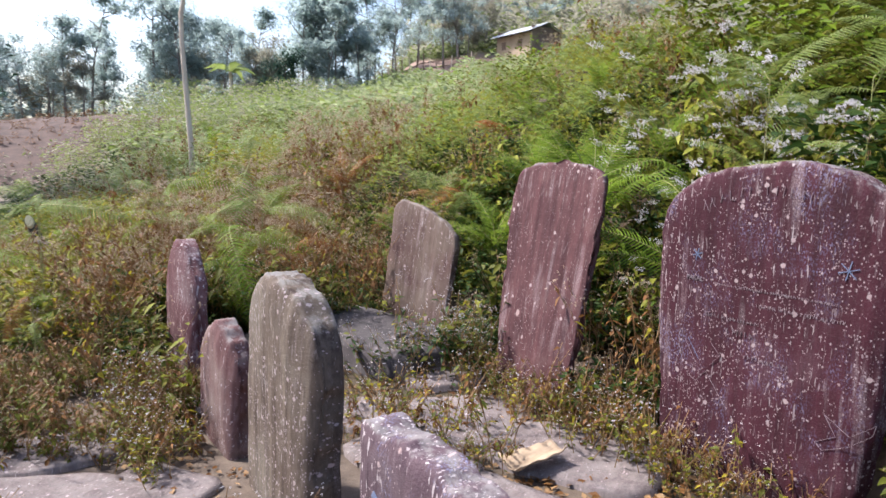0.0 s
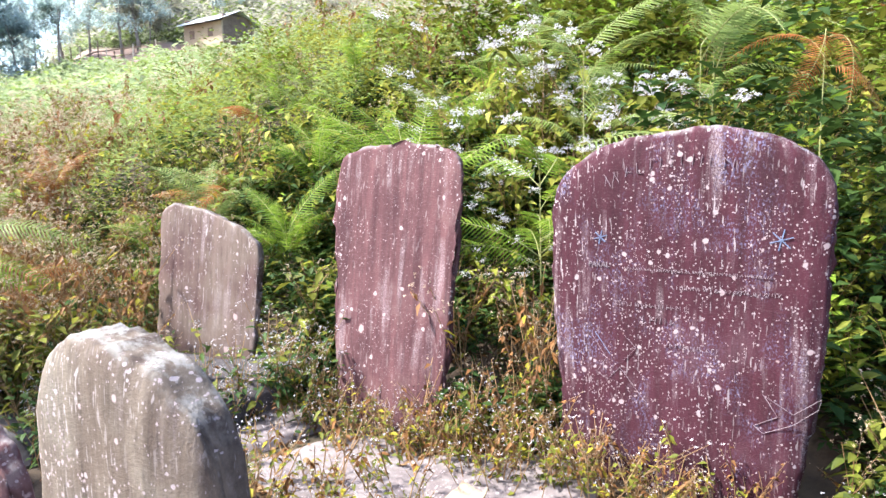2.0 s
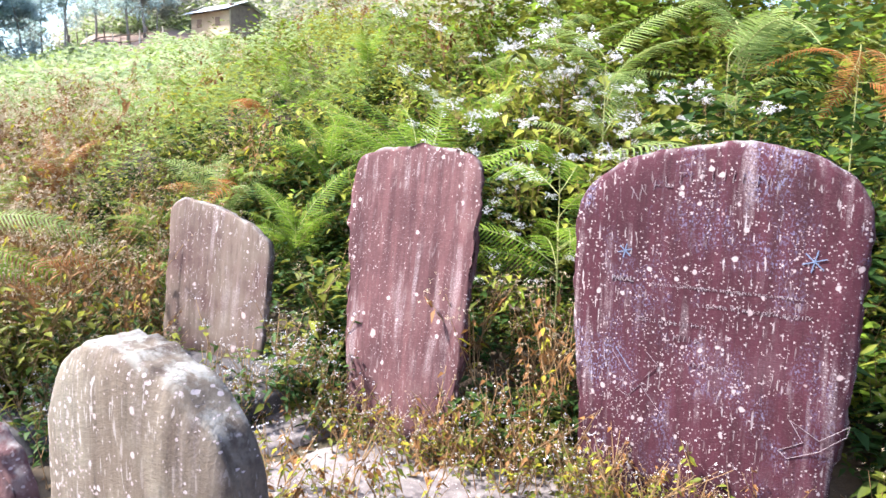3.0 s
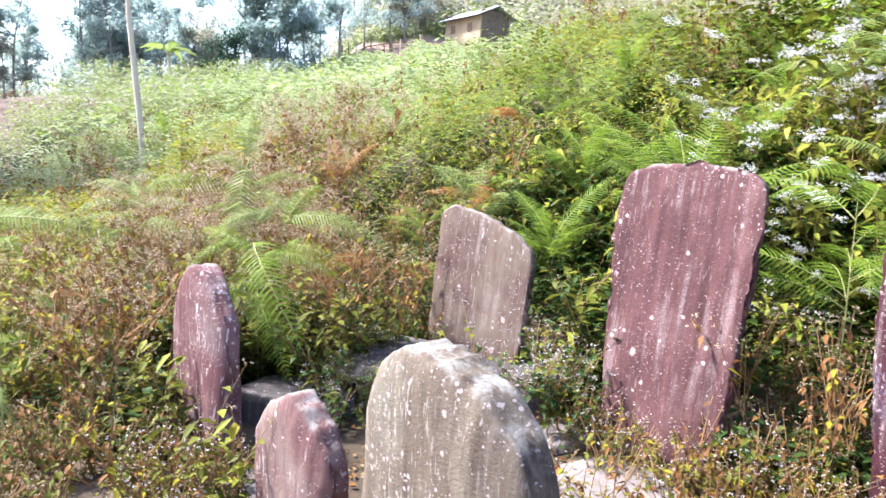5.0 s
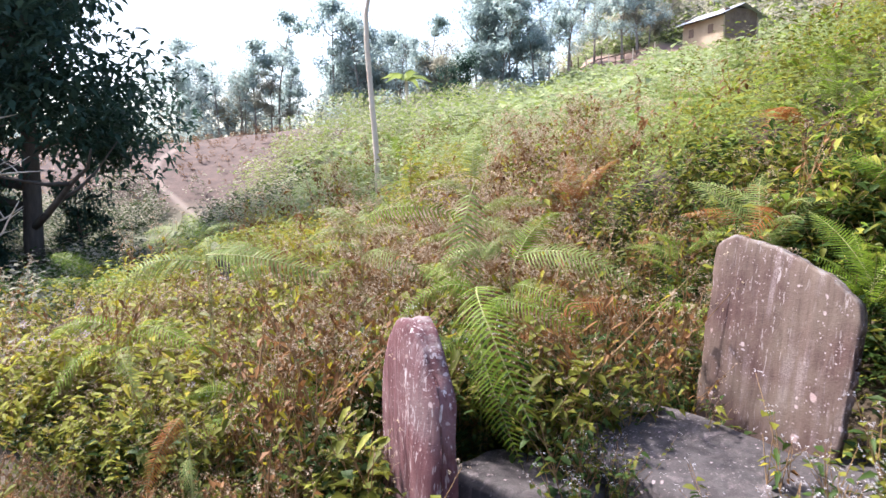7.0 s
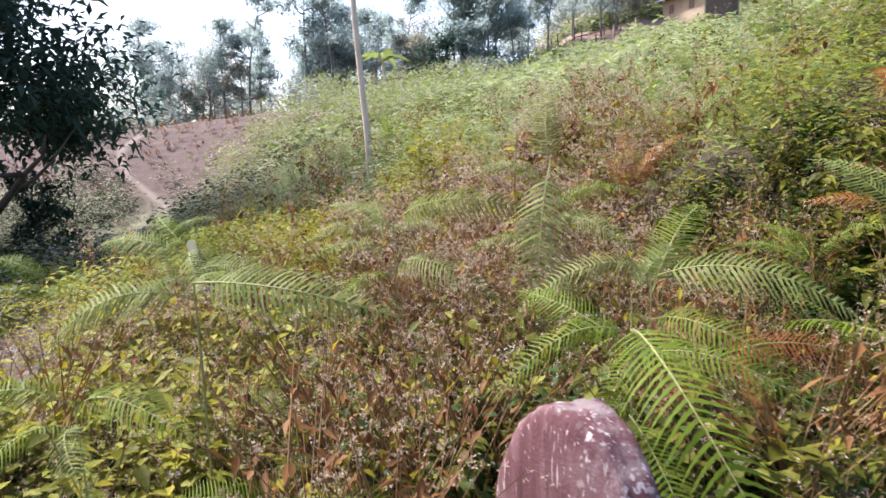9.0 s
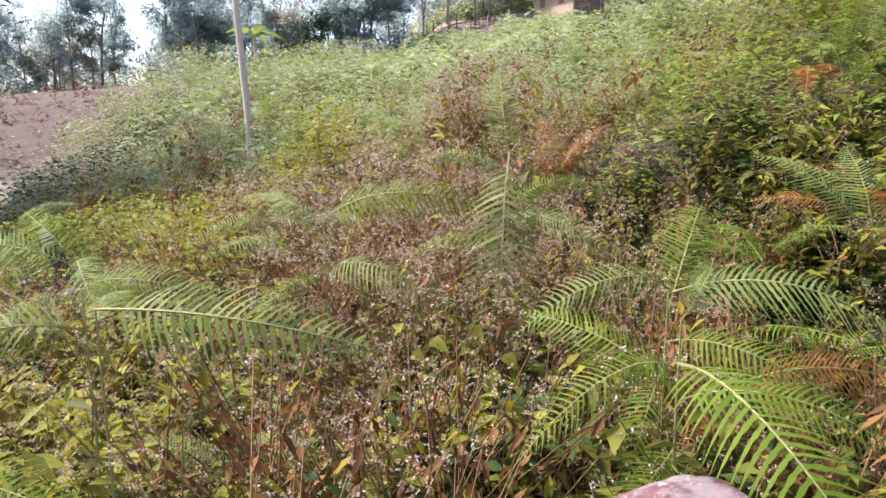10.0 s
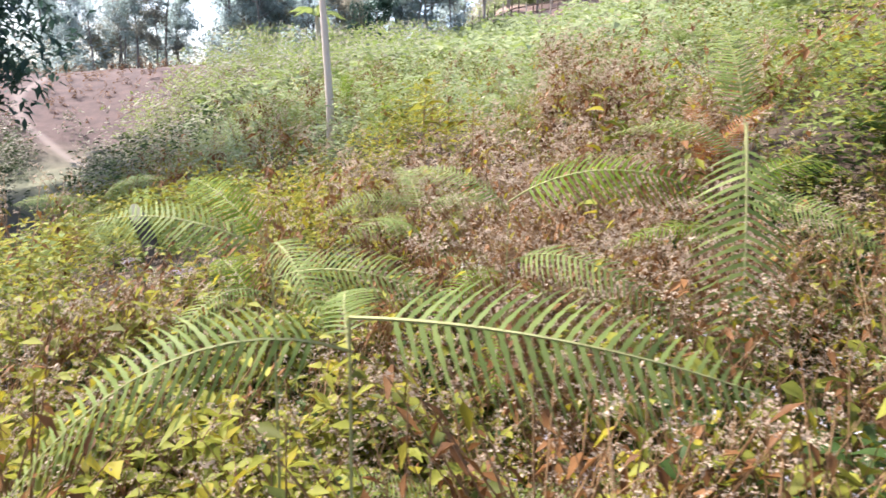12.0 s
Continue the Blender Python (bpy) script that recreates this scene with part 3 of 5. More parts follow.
# slots: 0 leaf, 1 pale or yellow leaf, 2 stalk, 3 flower
def weed(seed, height, leaves, size, heads, head_r, fine=True, branches=3, drop=0.3, spread=0.12, hang=0.0, cluster=2.6):
    rnd = random.Random(seed)
    sh = Shape()
    top = Vector((rnd.uniform(-spread, spread), rnd.uniform(-spread, spread), height))
    stem(sh, (0, 0, -0.05), top * 0.55, 0.0035, 2)
    tips = []
    for b in range(branches):
        a = rnd.uniform(0, 6.28)
        start = top * rnd.uniform(0.3, 0.6)
        end = start + Vector((math.cos(a), math.sin(a), 0)) * rnd.uniform(0.05, 0.16) * height * 2 + Vector((0, 0, height * rnd.uniform(0.3, 0.5)))
        stem(sh, start, end, 0.0025, 2)
        tips.append((start, end))
    for k in range(leaves):
        s, e = rnd.choice(tips) if rnd.random() < 0.7 else (Vector((0, 0, 0)), top * 0.6)
        f = rnd.uniform(0.1, 0.95)
        a = rnd.uniform(0, 6.28)
        leaf(sh, rnd, s.lerp(e, f), (math.cos(a), math.sin(a), rnd.uniform(-0.5, 0.5) - hang), size * rnd.uniform(0.6, 1.25), size * rnd.uniform(0.4, 0.62) * (1 - 0.25 * min(1, hang)), 1 if rnd.random() < 0.25 else 0, drop, fine)
    for s, e in tips:
        for k in range(heads):
            puff(sh, rnd, e + Vector((rnd.gauss(0, 1), rnd.gauss(0, 1), rnd.gauss(0, 0.55))) * head_r * cluster, head_r * rnd.uniform(0.7, 1.2), 3)
    return sh.arrays()


def bush(seed, radius, height, leaves, size):
    """A low leafy clump for middle and far distance."""
    rnd = random.Random(seed)
    sh = Shape()
    for k in range(leaves):
        a, r, z = rnd.uniform(0, 6.28), radius * math.sqrt(rnd.random()), rnd.random()
        r *= 1 - 0.5 * z
        b = rnd.uniform(0, 6.28)
        leaf(sh, rnd, (math.cos(a) * r, math.sin(a) * r, height * z), (math.cos(b), math.sin(b), rnd.uniform(-0.3, 0.8)), size * rnd.uniform(0.6, 1.3), size * rnd.uniform(0.35, 0.6), 0 if rnd.random() < 0.7 else 1, 0.3, False)
    return sh.arrays()


def scatter(name, templates, spots, materials, label, lo=0.75, hi=1.3, tip=0.25, category="weeds", seed=0, vary=0.18):
    """One object of kind stuff: the templates set down at the spots (x, y), turned and sized by chance."""
    rng = np.random.default_rng(seed + len(spots))
    spots = np.asarray(spots, float).reshape(-1, 2)
    which = rng.integers(0, len(templates), len(spots))
    vs, fs, ss, n = [], [], [], 0
    for k, (tv, tf, ts) in enumerate(templates):
        p = spots[which == k]
        if not len(p):
            continue
        a, s = rng.uniform(0, 6.283, len(p)), rng.uniform(lo, hi, len(p)) * (0.52 + 0.55 * wavy(p[:, 0], p[:, 1], 2.3, 0.7) + 0.5 * wavy(p[:, 0], p[:, 1], 5.1, 1.9)) * np.clip(np.exp(rng.normal(0, vary, len(p))), 0.4, 2.0)
        s = np.minimum(s, hi * 1.18)
        lx, ly = rng.normal(0, tip, len(p)), rng.normal(0, tip, len(p))
        c, q = np.cos(a), np.sin(a)
        x = (tv[None, :, 0] * c[:, None] - tv[None, :, 1] * q[:, None]) + tv[None, :, 2] * lx[:, None]
        y = (tv[None, :, 0] * q[:, None] + tv[None, :, 1] * c[:, None]) + tv[None, :, 2] * ly[:, None]
        z = np.repeat(tv[None, :, 2], len(p), 0)
        g = ground_z(p[:, 0], p[:, 1])
        v = np.stack([x * s[:, None] + p[:, 0:1], y * s[:, None] + p[:, 1:2], z * s[:, None] + g[:, None]], 2)
        f = tf[None] + (np.arange(len(p)) * len(tv))[:, None, None] + n
        vs.append(v.reshape(-1, 3)), fs.append(f.reshape(-1, 3)), ss.append(np.tile(ts, len(p)))
        n += len(p) * len(tv)
    me = soup(name, np.concatenate(vs), np.concatenate(fs), np.concatenate(ss), materials)
    return tagged(new(name, me), label, category, kind="stuff")


# ---- plants: where they grow ----
STONES = ((1.79, 3.61, 0.66, -54), (0.66, 5.1, 0.52, -54), (-0.28, 6.25, 0.48, -47), (-0.67, 3.18, 0.44, -54), (-1.27, 3.98, 0.3, -54), (-2.0, 5.21, 0.42, -57), (0.1, 2.1, 0.48, -54))


def near_stone(x, y, margin=0.03):
    """Inside a standing stone's foot."""
    hit = np.zeros(len(x), bool)
    for px, py, half, turn in STONES:
        c, s = math.cos(radians(turn)), math.sin(radians(turn))
        u, v = (x - px) * c + (y - py) * s, -(x - px) * s + (y - py) * c
        hit |= (np.abs(u) < half + margin) & (v > -0.05 - margin) & (v < 0.68 + margin)
    return hit


WALKED = ((0.2, -1.5), (0.18, 0.02), (-0.28, 0.87), (-0.58, 1.2), (-0.82, 1.25), (-0.8, 1.9), (-1.28, 2.63), (-2.1, 3.68), (-2.37, 4.1), (-3.15, 4.6), (-4.2, 4.7), (-5.6, 5.3), (-8.5, 8.0), (-10.2, 13), (-13, 18), (-18.4, 26.6), (-21, 30), (-25.5, 34.3), (-28.5, 39.5))


def off_path(x, y):
    """Distance from the trodden line."""
    best = np.full(len(x), 99.0)
    for (ax, ay), (bx, by) in zip(WALKED, WALKED[1:]):
        dx, dy = bx - ax, by - ay
        k = np.clip(((x - ax) * dx + (y - ay) * dy) / (dx * dx + dy * dy), 0, 1)
        best = np.minimum(best, np.hypot(x - ax - k * dx, y - ay - k * dy))
    return best


def wavy(x, y, s, o=0.0):
    return 0.5 + 0.25 * (np.sin(x * s + o) + np.sin(y * s * 1.3 + o * 2 + 0.6 * np.sin(x * s * 0.7))) 


def terrace(x, y):
    """1 on the paved terrace between the rows of stones, 0 in the weeds."""
    d = 0.8 * x + 0.6 * y
    along = 0.6 * x - 0.8 * y
    return (d < 3.55) & (along > -5.0) & (along < 2.5) | (y < 2.2)


rng = np.random.default_rng(5)


def spots(n, x0, x1, y0, y1, keep):
    x, y = rng.uniform(x0, x1, n), rng.uniform(y0, y1, n)
    m = keep(x, y) & ~near_stone(x, y) & (off_path(x, y) > np.where(x < -2.2, 0.7, 0.36))
    return np.stack([x[m], y[m]], 1)


def verge(x, y):
    """The weeds' near edge beside the trodden line."""
    return ((y > 4.1 + 0.25 * np.maximum(0, -3.2 - x)) & (x < -1.3) & (np.hypot(x + 1.75, y - 4.65) > 0.42) & (np.hypot(x + 1.4, y - 5.4) > 0.4)) | (0.8 * x + 0.6 * y > 3.3) | ((0.6 * x - 0.8 * y < -5.15) & (y > 6.0))


def dry_zone(x, y):
    """How dry and brown the weeds are, 0 to 1."""
    a = np.exp(-(((x + 2.7) / 0.6) ** 2 + ((y - 5.9) / 1.5) ** 2)) * (1 - np.exp(-(((x + 2.2) / 0.3) ** 2 + ((y - 6.75) / 0.5) ** 2)))
    b = np.exp(-(((x + 1.0) / 1.3) ** 2 + ((y - 7.4) / 1.3) ** 2)) * 0.95
    c = np.exp(-(((x + 3) / 3.0) ** 2 + ((y - 11) / 3.2) ** 2)) * 0.7
    d = np.exp(-(((x - 1.2) / 1.0) ** 2 + ((y - 4.6) / 0.9) ** 2)) * 0.95
    return np.clip(np.maximum.reduce([a, b, c, d]) + 0.3 * (wavy(x, y, 2.1, 1.0) - 0.62), 0.04, 0.97)


def bright_zone(x, y):
    """How yellow-green the weeds are, on the open left of the slope."""
    return np.clip(smooth01((-2.2 - x) / 2.5) * (1 - smooth01((y - 12) / 10)) + 0.25 * wavy(x, y, 1.3, 4.0) - 0.1, 0, 0.9)


def chance(p):
    return rng.random(p.shape) < p


def patchy(p, x, y, s, o):
    """Chance that gathers into patches."""
    field = 0.55 * wavy(x, y, s, o) + 0.45 * wavy(x, y, s * 2.3, o + 1.7)
    return chance(np.clip((p - field) * 3.5 + 0.5, 0.04, 0.96))


def inside(x, y):
    return verge(x, y) & (~terrace(x, y) | (x < -1.5))


NEAR = spots(12500, -6.5, 8.5, 1.0, 10.0, inside)
NEAR = NEAR[chance(np.clip(0.18 + 1.3 * wavy(NEAR[:, 0], NEAR[:, 1], 4.3, 2.2), 0.1, 1))]
NEAR = NEAR[(NEAR[:, 0] < -0.6) | chance(np.full(len(NEAR), 0.62))]
bank = (NEAR[:, 0] > 0.3) & (0.8 * NEAR[:, 0] + 0.6 * NEAR[:, 1] > 4.3)
dry = patchy(dry_zone(NEAR[:, 0], NEAR[:, 1]), NEAR[:, 0], NEAR[:, 1], 2.6, 0.4) & ~bank
lit = patchy(bright_zone(NEAR[:, 0], NEAR[:, 1]) + 0.1, NEAR[:, 0], NEAR[:, 1], 2.2, 3.1) & ~dry & ~bank
DRY = [weed(100 + k, 0.55 + 0.08 * k, 32, 0.046, 5, 0.0085, False, 6, 0.35, hang=0.45) for k in range(5)]
GREEN = [weed(200 + k, 0.42 + 0.08 * k, 19, 0.085, 4, 0.009, k < 3, 4) for k in range(5)]
BLOOM = [weed(300 + k, 0.6 + 0.05 * k, 14, 0.07, 16, 0.0105, True, 4) for k in range(4)]
scatter("dry_weeds", DRY, NEAR[dry], [M_LEAF_BROWN, M_LEAF_YELLOW, M_STALK, M_SEED], "dry brown weeds with pale seed heads on the slope", 0.7, 1.3, vary=0.3)
scatter("green_weeds", GREEN, NEAR[~dry & ~lit & ~bank], [M_LEAF, M_LEAF_LIGHT, M_STALK, M_SEED], "leafy green weeds with small cream flower heads", 0.6, 1.25)
BANK = [weed(220 + k, 0.45 + 0.07 * k, 22, 0.105, 0, 0.012, k < 3, 4, 0.45) for k in range(5)]
# the bank's light and shade are painted as light and dark copies of its weeds
bank_lit = chance(0.2 + 0.6 * wavy(NEAR[:, 0], NEAR[:, 1], 1.7, 3.0))
scatter("bank_weeds", BANK, NEAR[bank & bank_lit], [M_LEAF_LIGHT, M_FERN, M_STALK, M_WHITE], "lush light green weeds on the bank behind the stones", 0.6, 1.0, 0.3)
scatter("shaded_bank_weeds", BANK, NEAR[bank & ~bank_lit], [M_LEAF_DARK_SHADED, M_LEAF, M_STALK, M_WHITE], "green leafy weeds on the bank behind the stones, coloured dark for shade", 0.5, 0.95, 0.3)
scatter("yellow_green_weeds", GREEN, NEAR[lit], [M_LEAF_LIGHT, M_LEAF_YELLOW, M_STALK, M_SEED], "yellow-green weeds in the open light", 0.55, 1.1)
# low leaves coloured dark to paint the shaded gaps under the weeds
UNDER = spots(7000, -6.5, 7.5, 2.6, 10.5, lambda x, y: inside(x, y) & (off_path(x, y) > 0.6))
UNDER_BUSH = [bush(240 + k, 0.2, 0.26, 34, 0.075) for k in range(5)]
scatter("low_undergrowth", UNDER_BUSH, UNDER, [M_LEAF_DARK_SHADED, M_LEAF], "low undergrowth coloured dark for the shade beneath the taller weeds", 0.7, 1.3, 0.15, "undergrowth")
broad = spots(1500, -6.0, 6.0, 3.0, 10.0, inside)
scatter("broad_leaved_weeds", [weed(260 + k, 0.4 + 0.1 * k, 9, 0.095, 0, 0.01, True, 3, 0.5) for k in range(4)], broad[chance((0.08 + 0.32 * wavy(broad[:, 0], broad[:, 1], 1.6, 5.0)) * (1 - dry_zone(broad[:, 0], broad[:, 1])))], [M_LEAF, M_LEAF_LIGHT, M_STALK, M_WHITE], "broad-leaved green plants standing among the weeds", 0.6, 1.2)
green_patch = rng.normal((-2.22, 6.72), (0.2, 0.3), (60, 2))
scatter("broad_green_patch", [weed(280 + k, 0.5 + 0.08 * k, 14, 0.1, 2, 0.008, True, 4, 0.5) for k in range(4)], green_patch, [M_LEAF, M_LEAF_LIGHT, M_STALK, M_WHITE], "patch of broad green leaves between ferns", 0.6, 1.1)
# weeds in dark leaf colour, painting the shadowed gaps round the ferns
shade = np.concatenate([rng.normal((-2.05, 6.6), (0.28, 0.5), (170, 2)), rng.normal((-1.3, 5.9), (0.22, 0.4), (60, 2)), rng.normal((-2.1, 6.0), (0.25, 0.25), (90, 2)), rng.normal((-1.0, 6.95), (0.3, 0.4), (100, 2))])
scatter("dark_weeds", [weed(285 + k, 0.5 + 0.08 * k, 20, 0.075, 0, 0.008, True, 5, 0.5) for k in range(4)], shade[~near_stone(shade[:, 0], shade[:, 1])], [M_LEAF_DARK_SHADED, M_LEAF, M_STALK, M_WHITE], "green leafy weeds beside the ferns, coloured dark for shaded gaps", 0.55, 1.0)
yellow = np.array([(-2.55, 6.65), (-2.5, 6.8), (-2.3, 6.55), (-2.2, 6.7), (-2.45, 7.25), (-2.62, 6.4), (-2.75, 6.1), (-3.4, 7.2)])
scatter("yellow_leaved_weeds", [weed(295 + k, 0.72 + 0.08 * k, 9, 0.085, 0, 0.008, True, 3, 0.2, hang=0.9) for k in range(3)], yellow, [M_LEAF_YELLOW, M_LEAF_LIGHT, M_STALK, M_WHITE], "thin weeds with hanging yellow-green leaves", 0.8, 1.1, 0.1)
trod = np.stack([rng.uniform(-4.6, -1.5, 1500), rng.uniform(3.55, 5.4, 1500)], 1)
trod = trod[~near_stone(trod[:, 0], trod[:, 1]) & (wavy(trod[:, 0], trod[:, 1], 4.0, 0.3) > 0.3)]
scatter("trodden_weeds", [weed(410 + k, 0.2 + 0.05 * k, 14, 0.04, 2, 0.006, False, 4, 0.5) for k in range(4)], trod, [M_LEAF, M_LEAF_BROWN, M_STALK, M_SEED], "low trodden weeds along the walked line", 0.5, 1.1)
left_patch = spots(680, -5.2, -3.1, 4.9, 7.6, verge)
scatter("left_yellow_weeds", GREEN, left_patch, [M_LEAF_LIGHT, M_LEAF_YELLOW, M_STALK, M_SEED], "yellow-green weeds beside the trodden line", 0.5, 1.0)
lil = spots(700, -6.0, -1.6, 5.2, 9.5, verge)
scatter("lilac_flowering_weeds", BLOOM, lil[chance(np.full(len(lil), 0.035))], [M_LEAF, M_LEAF_LIGHT, M_STALK, M_LILAC], "weeds with lilac tufted flowers", 0.7, 1.15)
wh = spots(2600, 1.0, 5.5, 3.5, 9.5, lambda x, y: (0.8 * x + 0.6 * y > 4.5) & (np.exp(-(((x - 2.5) / 0.8) ** 2 + ((y - 6.0) / 1.3) ** 2)) > 0.3))
scatter("white_flowering_weeds", [weed(330 + k, 0.8 + 0.07 * k, 22, 0.11, 30, 0.0135, True, 4, cluster=2.3) for k in range(4)], wh[chance(np.full(len(wh), 0.075))], [M_LEAF, M_LEAF_LIGHT, M_STALK, M_WHITE], "tall weeds with clusters of white flowers behind the stones", 0.8, 1.3)
# shrubs added in dark leaf colour to darken the shaded hollow
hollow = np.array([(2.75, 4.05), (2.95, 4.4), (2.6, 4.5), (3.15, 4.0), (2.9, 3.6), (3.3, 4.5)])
scatter("shaded_shrubs", [bush(470 + k, 0.42, 1.25, 260, 0.1) for k in range(3)], hollow, [M_LEAF_DARK_SHADED, M_LEAF_DARK_SHADED], "leafy shrubs coloured dark for the shaded hollow behind the broad stone", 0.9, 1.2, 0.1, "shrubs")
# low plants in the joints of the terrace
joint = spots(900, -2.6, 1.8, 2.6, 5.6, lambda x, y: terrace(x, y) & (wavy(x, y, 3.1, 2) > 0.55))
joint3 = spots(1500, -3.6, -1.35, 2.7, 4.5, lambda x, y: wavy(x, y, 2.7, 1) > 0.42)
joint2 = spots(800, 0.2, 2.3, 2.6, 5.2, lambda x, y: (0.8 * x + 0.6 * y > 3.1) & (0.8 * x + 0.6 * y < 3.75))
scatter("joint_weeds", [weed(400 + k, 0.16 + 0.05 * k, 12, 0.035, 2, 0.007, False, 3) for k in range(4)], np.concatenate([joint, joint2, joint3]), [M_LEAF, M_LEAF_YELLOW, M_STALK, M_WHITE], "low weeds growing in the joints of the slabs", 0.6, 1.2)
scatter("dry_joint_weeds", [weed(420 + k, 0.16 + 0.05 * k, 12, 0.03, 2, 0.006, False, 3, 0.7) for k in range(4)], np.concatenate([joint2 + 0.07, joint[::2] + 0.06, joint3[::2] + 0.05]), [M_LEAF_BROWN, M_LEAF_YELLOW, M_STALK, M_SEED], "withered low weeds before the stones", 0.6, 1.3)
litter = spots(2600, -3.0, 2.4, 1.0, 5.8, lambda x, y: (x > -9))
LITTER = []
for k in range(4):
    sh_ = Shape()
    for j in range(4):
        r_ = random.Random(900 + k * 7 + j)
        leaf(sh_, r_, (r_.uniform(-0.1, 0.1), r_.uniform(-0.1, 0.1), 0.015), (r_.uniform(-1, 1), r_.uniform(-1, 1), 0.1), 0.05, 0.025, j % 2, 0.1, False)
    LITTER.append(sh_.arrays())
scatter("leaf_litter", LITTER, litter, [M_LEAF_BROWN, M_STALK], "dead leaves lying on the earth", 0.7, 1.3, 0.05, "leaf litter")

sides = np.concatenate([rng.normal((-1.08, 5.62), (0.1, 0.22), (34, 2)), rng.normal((0.28, 5.42), (0.14, 0.14), (30, 2)), rng.normal((-0.15, 5.2), (0.3, 0.12), (26, 2))])
scatter("slab_side_weeds", [weed(440 + k, 0.34 + 0.06 * k, 16, 0.06, 5, 0.006, True, 4) for k in range(4)], sides, [M_LEAF_DARK_SHADED, M_LEAF, M_STALK, M_WHITE], "green weeds with white tufts beside the raised slabs", 0.7, 1.2)

pink = spots(1500, -5.2, -1.2, 7.2, 12.5, verge)
scatter("faded_flowering_weeds", [weed(450 + k, 0.7 + 0.08 * k, 16, 0.05, 9, 0.0105, False, 6, 0.4, hang=0.4) for k in range(4)], pink[chance((0.08 + 0.34 * (wavy(pink[:, 0], pink[:, 1], 1.9, 0.2) > 0.5)) * (1 - 0.7 * smooth01((-3.3 - pink[:, 0]) / 1.0)))], [M_LEAF_BROWN, M_LEAF_YELLOW, M_STALK, M_SEED], "faded weeds with pale pinkish flower heads", 0.7, 1.2, 0.2, vary=0.3)

# the slope further on
MID = spots(21000, -13, 18, 0, 27, lambda x, y: (y > 9.6) | (x > 8))
MID = MID[np.hypot(MID[:, 0] + 6.5, MID[:, 1] - 10.8) > 0.9]
MID = MID[chance(np.clip(1.15 - (MID[:, 1] - 8) / 32, 0.3, 1))]
dry = patchy(dry_zone(MID[:, 0], MID[:, 1]) * 0.85 + 0.16 - 0.12 * smooth01((MID[:, 0] + 2) / 3), MID[:, 0], MID[:, 1], 1.1, 0.9)
lit = patchy(bright_zone(MID[:, 0], MID[:, 1]) * 0.6 + 0.15, MID[:, 0], MID[:, 1], 1.0, 2.5) & ~dry
MGREEN = [bush(500 + k, 0.36, 0.62, 25, 0.11) for k in range(5)]
SMALL = [bush(510 + k, 0.28, 0.6, 40, 0.075) for k in range(5)]
close = (MID[:, 1] < 15.5) & (MID[:, 0] < 8)
MDRY = [weed(520 + k, 0.65 + 0.1 * k, 18, 0.065, 7, 0.015, False, 5, 0.4, hang=0.5) for k in range(4)]
scatter("slope_leafy_greenery", SMALL, MID[~dry & ~lit & close], [M_FERN_PALE, M_LEAF_LIGHT], "leafy green undergrowth on the nearer slope", 0.5, 1.2, 0.15, vary=0.3)
scatter("slope_greenery", MGREEN, MID[~dry & ~lit & ~close], [M_GRASS_HAZED, M_FERN_PALE], "green undergrowth on the slope", 0.5, 1.2, 0.15, vary=0.3)
scatter("slope_bright_greenery", SMALL, MID[lit], [M_LEAF_LIGHT, M_LEAF_YELLOW], "yellow-green undergrowth on the slope", 0.6, 1.1, 0.15)
scatter("slope_dry_weeds", MDRY, MID[dry], [M_LEAF_BROWN, M_LEAF_YELLOW, M_STALK, M_SEED], "dry weeds with pale heads on the slope", 0.7, 1.45, 0.15, vary=0.32)
SHRUB = spots(380, -9, 14, 7.5, 27, lambda x, y: (wavy(x, y, 0.9, 1.2) > 0.35) & (0.8 * x + 0.6 * y > 4.6))
scatter("slope_shrubs", [bush(570 + k, 0.5, 1.1, 110, 0.09) for k in range(4)], SHRUB, [M_LEAF, M_FERN], "darker leafy shrubs on the slope", 0.4, 1.0, 0.12, "shrubs", vary=0.45)
PALE = spots(900, -9, 14, 8.5, 30, lambda x, y: (wavy(x, y, 1.1, 4.2) > 0.45) & (0.8 * x + 0.6 * y > 4.6))
scatter("slope_pale_plants", [weed(590 + k, 0.8, 24, 0.095, 5, 0.02, False, 5, 0.4) for k in range(4)], PALE, [M_FERN_PALE, M_LEAF_LIGHT, M_STALK, M_SEED], "tall pale plants with tufted heads on the slope", 0.6, 1.1, 0.2, vary=0.25)
TOP = spots(170, 3.2, 9.5, 4.5, 12.0, lambda x, y: 0.8 * x + 0.6 * y > 6.6)
scatter("bank_top_bushes", [bush(575 + k, 0.6, 1.5, 150, 0.12) for k in range(4)], TOP, [M_LEAF, M_FERN], "tall leafy bushes along the top of the bank", 0.7, 1.4, 0.1, "shrubs", vary=0.3)
FAR = spots(11500, -16, 40, 26, 75, lambda x, y: (x > -14 + 0.1 * (y - 26)) & (np.hypot(x - 6, y - 63.5) > 3.5) & (np.hypot(x + 2.0, y - 64.5) > 7.5))
FAR2 = spots(3600, -30, 60, 66, 150, lambda x, y: (x > -12 + 0.1 * (y - 66)) & (np.hypot(x + 2.0, y - 64.5) > 8))
# this scrub wears leaf colours paled for haze
scatter("hill_forest_undergrowth", [bush(545 + k, 1.7, 2.2, 34, 0.55) for k in range(3)], FAR2, [M_CROWN_BROWN_HAZED, M_FERN_PALE], "scrub on the wooded hill behind the house, paled for haze", 0.6, 1.4, 0.1, "scrub")
